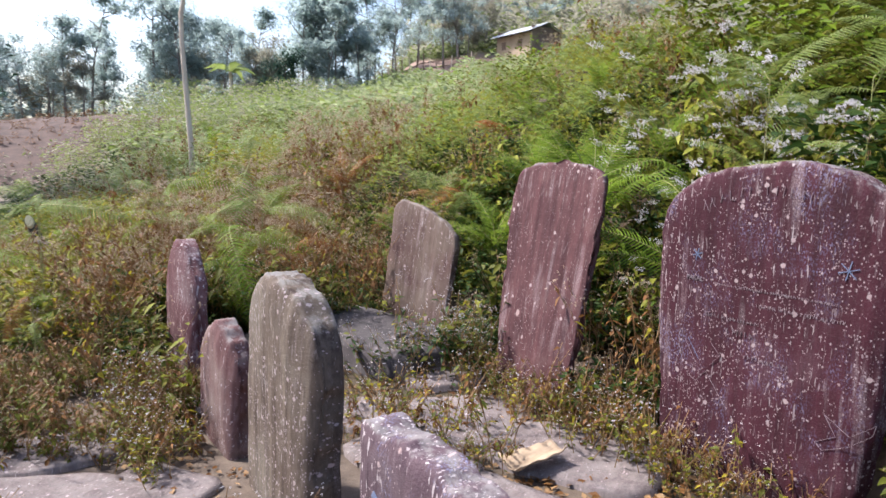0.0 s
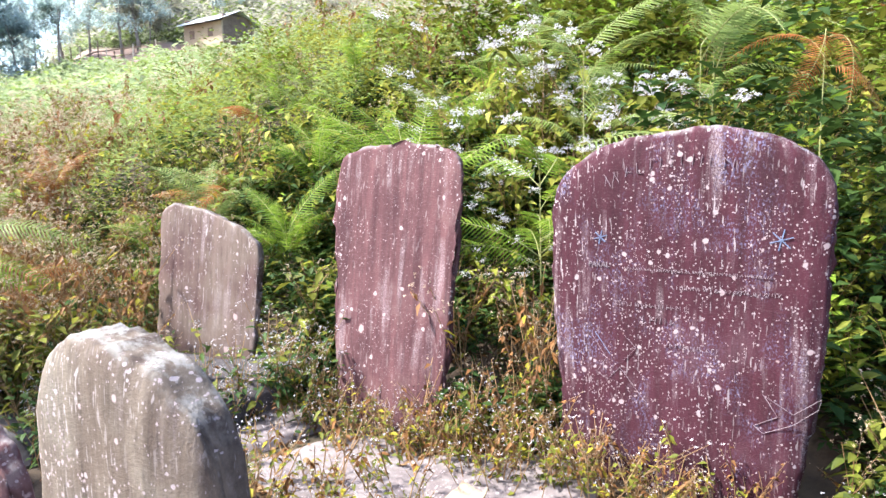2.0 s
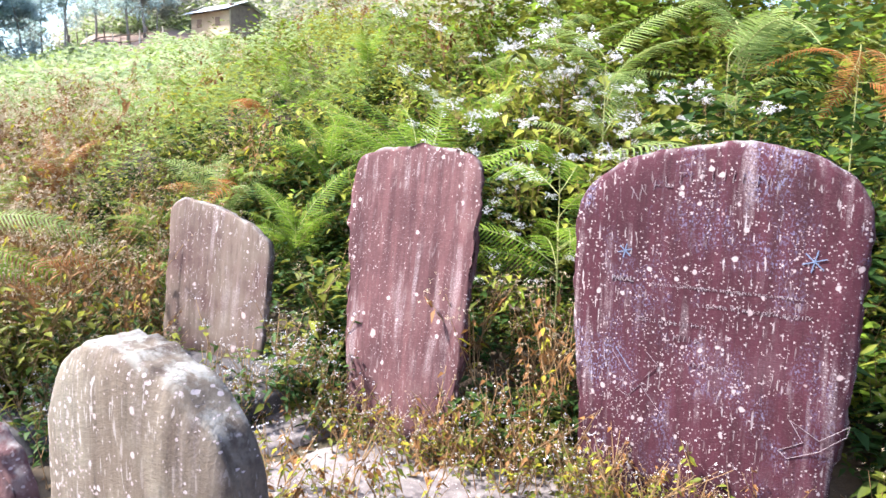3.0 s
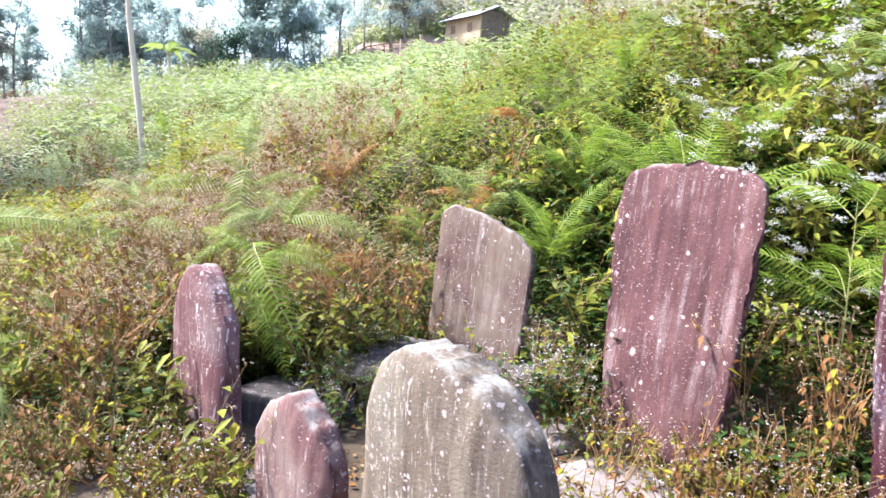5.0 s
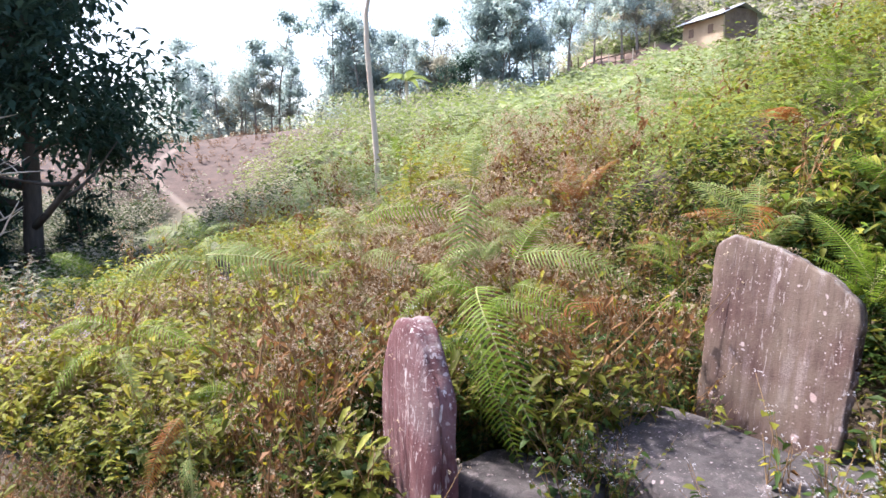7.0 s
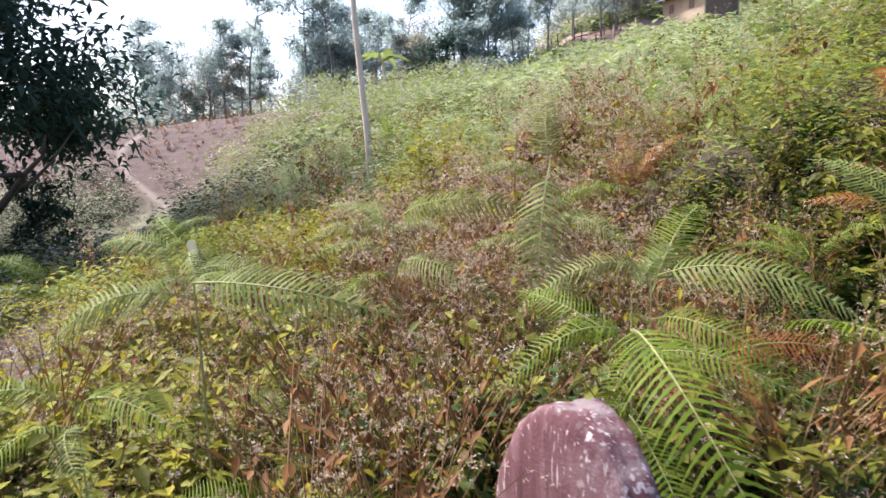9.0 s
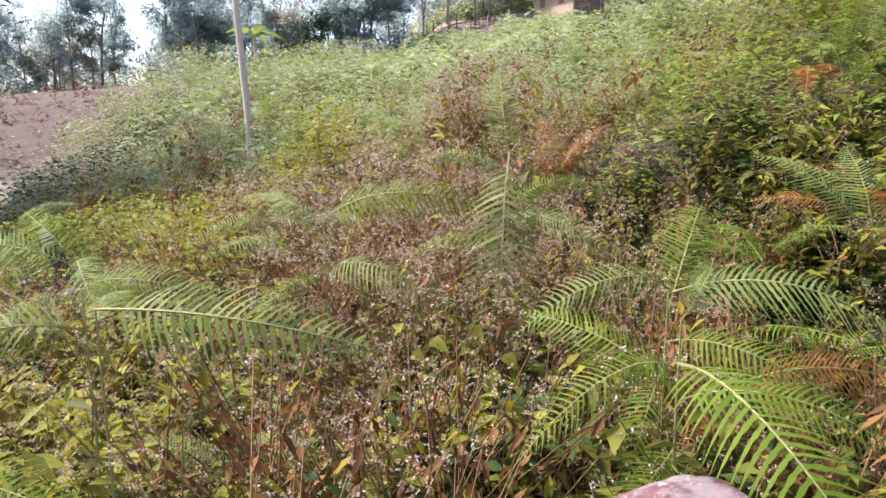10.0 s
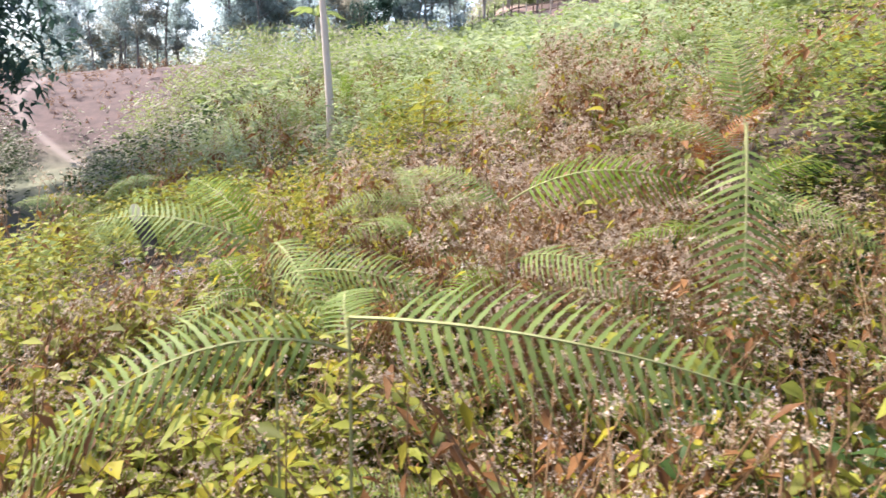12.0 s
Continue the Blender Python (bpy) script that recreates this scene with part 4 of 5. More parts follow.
# far undergrowth takes pale leaf colours in place of haze
scatter("far_slope_greenery", [bush(540 + k, 0.65, 0.8, 17, 0.34) for k in range(4)], FAR[chance(np.full(len(FAR), 0.75))], [M_GRASS_HAZED, M_FERN_PALE], "green undergrowth on the far slope, paled for haze", 0.7, 1.3, 0.1)
RIDGE = spots(900, -60, -8, 46, 58, lambda x, y: wavy(x, y, 0.4, 2.5) > 0.35)
# ridge scrub shares the crowns' haze-paled colours
scatter("ridge_scrub", [bush(550 + k, 0.8, 1.5, 46, 0.3) for k in range(3)], RIDGE, [M_CROWN_HAZED, M_CROWN_BROWN_HAZED], "scrub under the trees of the ridge, paled grey-green for haze", 0.5, 1.5, 0.1, "scrub")
VALE = spots(3600, -34, -8, 9, 36, lambda x, y: (off_path(x, y) > 0.7 + 0.006 * y) & (x < -6 - 0.25 * y) & (wavy(x, y, 0.6, 3) > 0.3) & (y < 32))
scatter("valley_scrub", [bush(560 + k, 0.55, 0.75, 48, 0.12) for k in range(4)], VALE, [M_LEAF_DARK_SHADED, M_CROWN_BROWN_HAZED], "dark green and brownish scrub in the valley", 0.6, 1.4, 0.1)
SCRUB = spots(800, -22, -7, 27, 46, lambda x, y: (off_path(x, y) > 1.2) & (x > -19 + 0.25 * (46 - y) * wavy(x, y, 0.5, 1.0)))
scatter("hill_foot_scrub", [bush(565 + k, 0.7, 1.2, 90, 0.11) for k in range(4)], SCRUB, [M_FERN_PALE, M_CROWN_BROWN_HAZED], "green and brownish scrub at the foot of the bare hill", 0.5, 1.5, 0.1, "scrub", vary=0.35)
HILL = spots(1500, -50, -13, 29, 52, lambda x, y: wavy(x, y, 0.5, 2) > 0.2)
scatter("hill_dry_grass", [weed(580 + k, 0.4, 9, 0.16, 0, 0.01, False, 3, 0.2) for k in range(3)], HILL, [M_LEAF_BROWN, M_STALK, M_STALK, M_SEED], "dry grass tufts on the bare hill", 0.6, 1.2, 0.3, "grass")


# ---- ferns ----
def frond_mesh(name, length, width, pairs, curl, seed, material, bend=0.0):
    """A fern frond: an arching stalk with pinnae on both sides, each pinna a comb of small lobes. It grows along +x and arches down."""
    rnd = random.Random(seed)

    def spine(f):
        return Vector((length * f * (1 - 0.1 * curl * f), bend * length * f * f, length * curl * (0.55 * f - 0.95 * f * f)))
    pts = [spine(k / 12) for k in range(13)]
    tv, tf = tube(pts, [0.0035 * (1 - 0.8 * k / 12) + 0.0006 for k in range(13)], 4)
    verts, faces, slots = [tuple(p) for p in tv], list(tf), [1] * len(tf)
    for k in range(pairs):
        f = 0.1 + 0.9 * (k + 0.5) / pairs
        base = spine(f)
        tangent = (spine(min(1, f + 0.02)) - spine(f - 0.02)).normalized()
        reach = width * (math.sin(math.pi * min(1, 0.16 + 0.86 * f)) ** 0.75) * rnd.uniform(0.9, 1.08)
        for side in (-1, 1):
            out = (Vector((0, side, 0)) + tangent * 0.42 + Vector((0, 0, rnd.uniform(-0.12, 0.05)))).normalized()
            n, steps = len(verts), 9
            blade_w = length * 0.9 / pairs * 0.3
            twist = rnd.uniform(-0.35, 0.35)
            for j in range(steps + 1):
                q = j / steps
                mid_p = base + out * (reach * q) - Vector((0, 0, 0.3 * reach * q * q)) + tangent * (0.1 * reach * q * q)
                half = blade_w * (1.0 - 0.4 * (j % 2)) * (1 - q ** 1.6) + 0.0004
                verts.append(tuple(mid_p - tangent * half + Vector((0, 0, twist * half))))
                verts.append(tuple(mid_p + tangent * half - Vector((0, 0, twist * half))))
                if j:
                    k0 = n + 2 * j
                    faces.append((k0 - 2, k0 - 1, k0 + 1, k0))
                    slots.append(0)
    me = bpy.data.meshes.new(name)
    me.from_pydata(verts, [], faces)
    me.materials.append(material)
    me.materials.append(M_RACHIS)
    me.polygons.foreach_set("material_index", slots)
    me.update()
    return me


FRONDS = {}
for kind, mat in (("green", M_FERN), ("pale", M_FERN_PALE), ("dry", M_FERN_DRY)):
    FRONDS[kind] = [frond_mesh("frond", 0.8, 0.15, 30, c, 31 + i, mat, s) for i, (c, s) in enumerate(((0.45, 0.06), (0.75, -0.1), (1.1, 0.14), (0.6, 0.2), (0.9, -0.22)))]


def fern(at, fronds, label, rise=0.0):
    """A fern: a foot and fronds (kind, variant, size, heading, lift, height up the stalk)."""
    top = max([f[5] for f in fronds] + [0.06])
    tv, tf = tube([(0, 0, -0.05), (0.01, 0.005, top * 0.5), (0, 0, top)], [0.006, 0.005, 0.003], 5)
    foot = mesh_object("fern", tv, tf, [M_RACHIS])
    foot.matrix_world = pose(at[0], at[1], gz(*at) + rise)
    for kind, variant, size, heading, lift, height in fronds:
        ob = new("frond", FRONDS[kind][variant])
        ob.parent = foot
        ob.matrix_basis = Matrix.Translation((0, 0, height)) @ pose(0, 0, 0, random.uniform(-14, 14) + 38 * math.cos(radians(heading)), -lift, heading) @ Matrix.Scale(size, 4)
    return tagged(foot, label, "fern", "ferns on the slope")


def rosette(at, n, size, kind="green", lift=35, seed=0, label="green fern with arching fronds", height=0.05):
    rnd = random.Random(seed)
    return fern(at, [(kind, rnd.randrange(5), size * rnd.uniform(0.75, 1.15), 360 * k / n + rnd.uniform(-25, 25), lift + rnd.uniform(-14, 16), height * rnd.uniform(0.4, 1)) for k in range(n)], label)


# the forked ferns beside the narrow stone
fern((-1.76, 5.95), [("green", 2, 1.25, -78, -12, 1.07), ("green", 2, 0.7, 205, 4, 1.05), ("green", 2, 0.8, -35, 10, 0.95), ("green", 1, 0.7, 165, 25, 1.0),
                     ("green", 2, 0.9, -70, -30, 0.75), ("green", 1, 0.6, 240, -5, 0.8), ("pale", 2, 0.4, 30, 45, 1.2)], "tall bright green fern with arching fronds beside a stone")
fern((-1.66, 6.42), [("pale", 1, 1.05, -14, 8, 1.18), ("pale", 2, 0.75, 196, 8, 1.2), ("green", 1, 0.9, 62, 48, 1.1), ("green", 2, 0.85, -48, 0, 1.0), ("green", 2, 0.7, 240, -10, 0.9)], "pale green fern with long arching fronds")
fern((-2.16, 7.68), [("pale", 1, 0.9, 112, 64, 1.55), ("pale", 2, 0.75, 172, 38, 1.4), ("pale", 0, 1.6, 258, -62, 1.6), ("green", 1, 0.8, 18, 26, 1.3), ("pale", 1, 0.8, -38, 2, 1.25), ("green", 1, 0.7, 200, 8, 1.1)], "upright light green fern among dry weeds")
fern((-3.15, 7.65), [("green", 2, 1.25, -14, 14, 1.28), ("pale", 1, 0.8, 168, 24, 1.25), ("pale", 2, 1.1, -32, 2, 1.0), ("green", 2, 0.75, 225, -5, 0.95), ("green", 1, 0.7, 270, -10, 0.8)], "grey-green fern with drooping fronds")
fern((-3.45, 5.88), [("pale", 0, 1.08, -8, -3, 1.36), ("pale", 2, 0.9, 206, 2, 1.29), ("pale", 2, 0.55, 100, 20, 1.28)], "bracken with a long drooping frond near the trodden line")
fern((-3.80, 6.42), [("pale", 1, 0.75, 190, 14, 1.38), ("pale", 1, 0.6, -55, 0, 1.4), ("pale", 1, 0.7, -12, 12, 1.3), ("pale", 2, 0.55, 235, 4, 1.25), ("green", 1, 0.6, 160, 30, 1.4)], "bracken with spreading fronds in the weeds")
fern((-3.95, 5.75), [("green", 2, 0.85, 195, 12, 0.9), ("green", 1, 0.95, -20, 18, 0.88), ("green", 2, 0.75, 250, 5, 0.8), ("pale", 2, 0.7, 300, 0, 0.8)], "low bright bracken beside the trodden line")
fern((-3.05, 5.75), [("green", 2, 0.65, 200, 22, 0.45), ("green", 2, 0.75, -25, 22, 0.45), ("green", 1, 0.6, 262, 15, 0.4), ("green", 2, 0.5, 100, 30, 0.45)], "low fern at the edge of the trodden line")
fern((-3.2, 6.35), [("pale", 1, 0.6, -10, 20, 0.62), ("pale", 1, 0.55, 185, 15, 0.6), ("green", 2, 0.45, 240, 0, 0.5)], "small pale fern in the brown weeds")
fern((-1.36, 6.42), [("dry", 2, 0.72, -30, 16, 0.84), ("dry", 2, 0.55, -75, -10, 0.84), ("dry", 2, 0.5, 215, 10, 0.68), ("dry", 1, 0.45, -60, -10, 0.6)], "withered orange-brown fern among the weeds")
fern((-2.85, 4.78), [("dry", 1, 0.5, 255, -48, 0.72), ("pale", 2, 0.35, 300, -20, 0.5)], "withered pale brown fern frond in the weeds")
rosette((-3.75, 9.3), 7, 1.1, "pale", 25, 18, "spreading pale fern on the slope", 0.95)
rosette((-4.6, 8.4), 6, 0.9, "green", 25, 19, "bright fern in the yellow-green weeds", 0.7)
rosette((-8.2, 12.6), 7, 1.35, "pale", 25, 20, "large pale fern at the valley's edge", 0.8)
rosette((-9.4, 11.6), 6, 1.3, "green", 25, 21, "large fern at the valley's edge", 0.7)
# behind the large stones
rosette((1.38, 6.35), 14, 1.3, "green", 52, 11, "large bright green fern behind the red stone", 0.95)
rosette((1.85, 5.0), 12, 1.05, "green", 22, 12, "light green fern between the large stones", 1.25)
rosette((2.1, 4.62), 5, 0.7, "green", 20, 22, "small green fern over the maroon stone's shoulder", 1.45)
rosette((2.85, 4.65), 6, 1.15, "pale", 14, 13, "tall fern hanging over the maroon stone", 1.75)
rosette((2.6, 5.6), 8, 1.1, "pale", 42, 14, "tall fern high on the bank", 1.5)
rosette((3.5, 5.2), 8, 1.2, "pale", 38, 23, "broad fern high on the bank", 1.5)
rosette((3.0, 6.9), 8, 1.2, "pale", 38, 15, "pale fern on the bank above the flowers", 1.2)
rosette((0.58, 7.2), 12, 0.95, "green", 42, 16, "yellow-green fern on the bank behind the stones", 0.45)
rosette((-0.5, 8.3), 7, 0.85, "green", 40, 17, "fern among brown weeds on the bank", 0.55)
fern((2.98, 3.85), [("dry", 2, 0.7, 100, 30, 1.75), ("dry", 2, 0.7, 240, -20, 1.85), ("dry", 1, 0.6, 200, -60, 1.9), ("dry", 2, 0.6, 300, -30, 1.7)], "withered brown fern on a tall stalk beside the bank")
frnd = random.Random(77)
for k in range(110):
    x, y = frnd.uniform(-9, 10), 6.5 + 14 * frnd.random() ** 1.5
    if 0.8 * x + 0.6 * y < 3.9 or float(off_path(np.array([x]), np.array([y]))[0]) < 0.9:
        continue
    rosette((x, y), frnd.randrange(4, 8), frnd.uniform(0.8, 1.35), frnd.choice(("green", "green", "green", "pale", "dry") if y < 11 else ("pale", "green", "pale")), frnd.uniform(18, 68), 100 + k, "fern standing in the undergrowth of the slope", frnd.uniform(0.15, 0.7))


def sapling(at, height, leaves, size, seed, label):
    """A thin upright shrub with large yellow-green leaves."""
    rnd = random.Random(seed)
    path = [(0, 0, -0.1), (0.02, 0.01, height * 0.4), (-0.02, 0.02, height * 0.75), (0.01, 0, height)]
    tv, tf = tube(path, [0.012, 0.01, 0.007, 0.003], 6)
    ob = mesh_object("sapling", tv, tf, [M_STALK])
    sh = Shape()
    for k in range(leaves):
        a, z = rnd.uniform(0, 6.28), height * (0.45 + 0.55 * k / leaves)
        leaf(sh, rnd, (0, 0, z), (math.cos(a), math.sin(a), rnd.uniform(-0.2, 0.9)), size * rnd.uniform(0.7, 1.2), size * 0.45, k % 2, 0.4, True)
    v, f, s = sh.arrays()
    crown = new("foliage", soup("foliage", v, f, s, [M_LEAF_YELLOW, M_LEAF_LIGHT]))
    crown.parent = ob
    ob.matrix_world = pose(at[0], at[1], gz(*at))
    return tagged(ob, label, "sapling")


sapling((-4.1, 12.1), 2.0, 26, 0.22, 1, "tall yellow-green sapling on the slope")
sapling((-2.55, 9.3), 1.75, 14, 0.15, 2, "thin yellow-leaved sapling among the weeds")
sapling((-3.9, 12.6), 1.5, 20, 0.2, 3, "small yellow-green sapling beside a taller one")


# ---- trees ----
def limb_path(rnd, start, way, length, bend=0.25, up=0.15, n=6):
    p, d = Vector(start), Vector(way).normalized()
    out = [p.copy()]
    for k in range(n):
        d = (d + Vector((rnd.gauss(0, bend), rnd.gauss(0, bend), rnd.gauss(0, bend * 0.6) + up)) * 0.5).normalized()
        p = p + d * length / n
        out.append(p.copy())
    return out


def tree(height, crown_r, crown_lo, leaves, size, seed, bark, crown_mat, label, trunk_r=0.14, limbs=9, name="tree", lean=0.02, clumps=26, squash=0.75):
    """Trunk with limbs, and a crown of loose clumps of leaves round the limbs' ends."""
    rnd = random.Random(seed)
    base = new(name)
    trunk = limb_path(rnd, (0, 0, -0.3), (rnd.gauss(0, lean), rnd.gauss(0, lean), 1), height * 0.93, 0.07, 0.06, 9)
    pieces = [tube(trunk, [trunk_r * (1 - 0.85 * k / 9) for k in range(10)], 8)]
    ends = [trunk[-1], trunk[-2]]
    for k in range(limbs):
        f = crown_lo + (0.95 - crown_lo) * (k + rnd.random()) / limbs
        i = min(8, int(f * 9))
        start = trunk[i].lerp(trunk[i + 1], f * 9 - i)
        a = rnd.uniform(0, 6.28)
        reach = crown_r * rnd.uniform(0.6, 1.1) * (1 - 0.45 * (f - crown_lo) / (1 - crown_lo))
        path = limb_path(rnd, start, (math.cos(a), math.sin(a), rnd.uniform(0.1, 0.6)), reach, 0.3, 0.1, 5)
        pieces.append(tube(path, [trunk_r * 0.4 * (1 - 0.85 * j / 5) + 0.006 for j in range(6)], 5))
        ends += [path[-1], path[3], path[4]]
        for j in range(2):
            twig = limb_path(rnd, path[2 + j], (rnd.gauss(0, 1), rnd.gauss(0, 1), 0.4), reach * 0.5, 0.35, 0.1, 4)
            pieces.append(tube(twig, [trunk_r * 0.18 * (1 - 0.8 * q / 4) + 0.004 for q in range(5)], 4))
            ends += [twig[-1], twig[-2]]
    v, f = merged(pieces)
    mesh_object("trunk", v, f, [bark], base, smooth=True)
    if leaves:
        sh = Shape()
        centres = [(rnd.choice(ends) + Vector((rnd.gauss(0, 0.3), rnd.gauss(0, 0.3), rnd.gauss(0, 0.2))) * crown_r * 0.3, crown_r * rnd.uniform(0.16, 0.4)) for _ in range(clumps)]
        for k in range(leaves):
            c, r = rnd.choice(centres)
            d = Vector((rnd.gauss(0, 1), rnd.gauss(0, 1), rnd.gauss(0, 1))).normalized() * r * rnd.random() ** 0.45
            d.z *= squash
            leaf(sh, rnd, c + d, (rnd.gauss(0, 1), rnd.gauss(0, 1), rnd.gauss(-0.2, 0.6)), size * rnd.uniform(0.6, 1.3), size * rnd.uniform(0.35, 0.6), 0, 0.3, False)
        av, af, asl = sh.arrays()
        crown = new("crown", soup("crown", av, af, asl, [crown_mat]))
        crown.parent = base
    return tagged(base, label, "tree", "trees along the ridge" if name == "tree" else "")


def stand(ob, x, y, turn, scale, dz=0.0):
    ob.matrix_basis = pose(x, y, gz(x, y) + dz, 0, 0, turn) @ Matrix.Scale(scale, 4)


# distance haze is painted into these crown and bark colours
kinds = [tree(12.5, 3.6, 0.25, 2600, 0.36, 1, M_TREE_BARK_HAZED, M_CROWN_HAZED, "slender hillside tree with a loose crown paled grey-green for haze"),
         tree(14.0, 3.0, 0.4, 2300, 0.36, 2, M_TREE_BARK_HAZED, M_CROWN_HAZED, "tall thin tree with a high sparse crown"),
         tree(10.5, 4.0, 0.22, 2600, 0.36, 3, M_TREE_BARK_HAZED, M_CROWN_BROWN_HAZED, "spreading tree with a brownish green crown", 0.16),
         tree(12.5, 3.6, 0.35, 1700, 0.34, 4, M_TREE_BARK_HAZED, M_CROWN_HAZED, "half-bare tree with open branches on the ridge", 0.13, 12)]
PLACES = [(-23, 52, 0), (-27, 51, 1), (-31, 52, 2), (-36, 51, 0), (-40, 54, 3), (-20, 50, 1), (-17, 50, 3), (-19, 55, 0), (-14.5, 51, 2), (-25, 58, 2), (-33, 60, 1), (-43, 62, 0), (-28, 64, 3),
          (-12.5, 56, 0), (-9.5, 58, 1), (-15, 62, 2), (-10, 70, 3), (-18, 68, 1), (-22, 72, 0), (0, 80, 1), (3, 84, 2), (8, 86, 0), (12, 84, 3), (-6, 82, 0),
          (16, 82, 1), (-13, 80, 2), (20, 86, 2), (5, 95, 0), (-2, 98, 1), (11, 100, 2), (-10, 104, 0), (18, 104, 1), (25, 96, 0), (30, 104, 2), (-20, 96, 1), (-30, 84, 2), (-40, 78, 1), (-50, 72, 0),
          (-48, 58, 1), (-55, 60, 3), (-38, 66, 2), (24, 112, 0), (2, 118, 2), (-8, 124, 1), (14, 122, 3)]
prnd0 = random.Random(41)
for k in range(34):
    x = prnd0.uniform(-30, 3)
    PLACES.append((x, prnd0.uniform(50, 66) + max(0, x + 12) * 1.2, prnd0.randrange(4)))
for k in range(30):
    PLACES.append((prnd0.uniform(-38, -9), prnd0.uniform(47, 60), prnd0.choice((0, 2, 2, 3))))
trnd = random.Random(3)
seen = set()
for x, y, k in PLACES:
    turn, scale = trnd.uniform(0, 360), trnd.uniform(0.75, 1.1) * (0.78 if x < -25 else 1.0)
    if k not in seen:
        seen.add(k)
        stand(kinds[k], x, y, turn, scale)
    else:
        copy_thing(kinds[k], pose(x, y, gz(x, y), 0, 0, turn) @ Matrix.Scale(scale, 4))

dark = tree(15.0, 6.2, 0.13, 29000, 0.32, 21, M_BARK, M_CROWN_DARK, "large dense dark green tree beside the valley path", 0.32, 22, "broad_tree", clumps=110)
stand(dark, -19.2, 19.9, 0, 1.08)
dark2 = tree(8.0, 3.6, 0.1, 5000, 0.24, 22, M_BARK, M_CROWN_DARK, "dark leafy tree in the valley shade", 0.22, 14, "broad_tree", clumps=45)
stand(dark2, -24.5, 21.5, 40, 1.0)
round_bush = tree(4.2, 1.9, 0.1, 3500, 0.22, 23, M_BARK, M_CROWN_DARK, "round dark green bush tree at the foot of the slope", 0.12, 12, "round_tree", clumps=40, squash=1.0)
stand(round_bush, -11.5, 45.6, 0, 1.0)
# dark bushes added to fill the shade below the large dark tree
for x, y, turn, size in ((-19.6, 17.8, 50, 0.95), (-20.6, 18.6, 140, 1.2), (-18.8, 21.5, 230, 0.7)):
    copy_thing(round_bush, pose(x, y, gz(x, y), 0, 0, turn) @ Matrix.Scale(size, 4))
bare = tree(6.5, 2.4, 0.3, 0, 0.1, 24, M_PALE_BARK, M_CROWN_HAZED, "leafless pale branching tree before the dark tree", 0.09, 14, "bare_tree")
stand(bare, -16.5, 15.5, 70, 1.0)

# a drooping broad-leaved palm at the wood's edge
palm = new("palm")
pr = random.Random(4)
tv, tf = tube([(0, 0, -0.2), (0.1, 0, 1.6), (0, 0, 3.0)], [0.14, 0.12, 0.1], 8)
mesh_object("trunk", tv, tf, [M_PALE_BARK], palm)
for k in range(9):
    sh_ = Shape()
    leaf(sh_, pr, (0, 0, 3.0), (math.cos(k * 0.7), math.sin(k * 0.7), pr.uniform(0.3, 1.1)), 2.0, 0.55, 0, 0.55, True)
    lv, lf, ls = sh_.arrays()
    blade = new("leaf_blade", soup("leaf_blade", lv, lf, ls, [M_FERN_PALE]))
    blade.parent = palm
palm.matrix_world = pose(-14.6, 44.5, gz(-14.6, 44.5))
tagged(palm, "pale green palm-like plant at the wood's edge", "palm")

# the pale bare pole of a trunk on the slope
pole_pts = [(0, 0, -0.4), (0.02, 0, 1.0), (-0.03, 0.02, 2.4), (-0.06, 0, 3.6), (-0.05, 0.03, 4.3), (0.12, 0, 4.9), (0.2, 0, 5.6)]
pv, pf = tube(pole_pts, [0.078, 0.07, 0.063, 0.058, 0.052, 0.043, 0.03], 10)
pole = mesh_object("dead_tree", pv, pf, [M_PALE_BARK], smooth=True)
pole.matrix_world = pose(-6.5, 17.2, gz(-6.5, 17.2), 0, -2.5, 0)
tagged(pole, "thin pale bare tree trunk standing on the slope", "tree trunk")

# the cut stump in the weeds, its pale cut disc stretched and turned to the camera
sv, sf = tube([(0, 0, -0.2), (0.03, 0, 0.3), (-0.02, 0, 0.62)], [0.1, 0.085, 0.08], 10)
stump = mesh_object("cut_stump", sv, sf, [M_BARK], smooth=False)
cv, cf = tube([(0, -0.06, 0.6), (0, -0.1, 0.62)], [0.07, 0.062], 14)
cv = [(p[0], p[1] + 0.25 * (p[2] - 0.6), 0.6 + (p[2] - 0.6) * 1.7) for p in cv]
mesh_object("cut_face", cv, cf, [M_CUT], stump, "pale freshly cut wood")
stump.matrix_world = pose(-7.1, 11.8, gz(-7.1, 11.8), 0, -14, 20)
tagged(stump, "short dark stump with a pale cut face", "stump")


# ---- far house and fence ----
def box(bm, x0, x1, y0, y1, z0, z1):
    m = Matrix.LocRotScale(((x0 + x1) / 2, (y0 + y1) / 2, (z0 + z1) / 2), None, (x1 - x0, y1 - y0, z1 - z0))
    bmesh.ops.create_cube(bm, size=1, matrix=m)
    return bm


def corrugated(length, run, pitch, sign):
    """A tin roof slope with ribs running down it."""
    bm = bmesh.new()
    n = 60
    rows = []
    for k in range(n + 1):
        x = -length / 2 + length * k / n
        dz = 0.03 * (k % 2)
        rows.append([bm.verts.new((x, sign * run * f, -pitch * f * run + dz + e)) for e in (0, 0.04) for f in (0, 1)])
    for a, b in zip(rows, rows[1:]):
        bm.faces.new((a[0], a[1], b[1], b[0]))
        bm.faces.new((a[2], b[2], b[3], a[3]))
        bm.faces.new((a[1], a[3], b[3], b[1]))
    return bm


house = new("house")
house.matrix_world = pose(6.0, 63.5, gz(6.0, 63.5) + 0.5, 0, 0, -57) @ Matrix.Scale(0.84, 4)
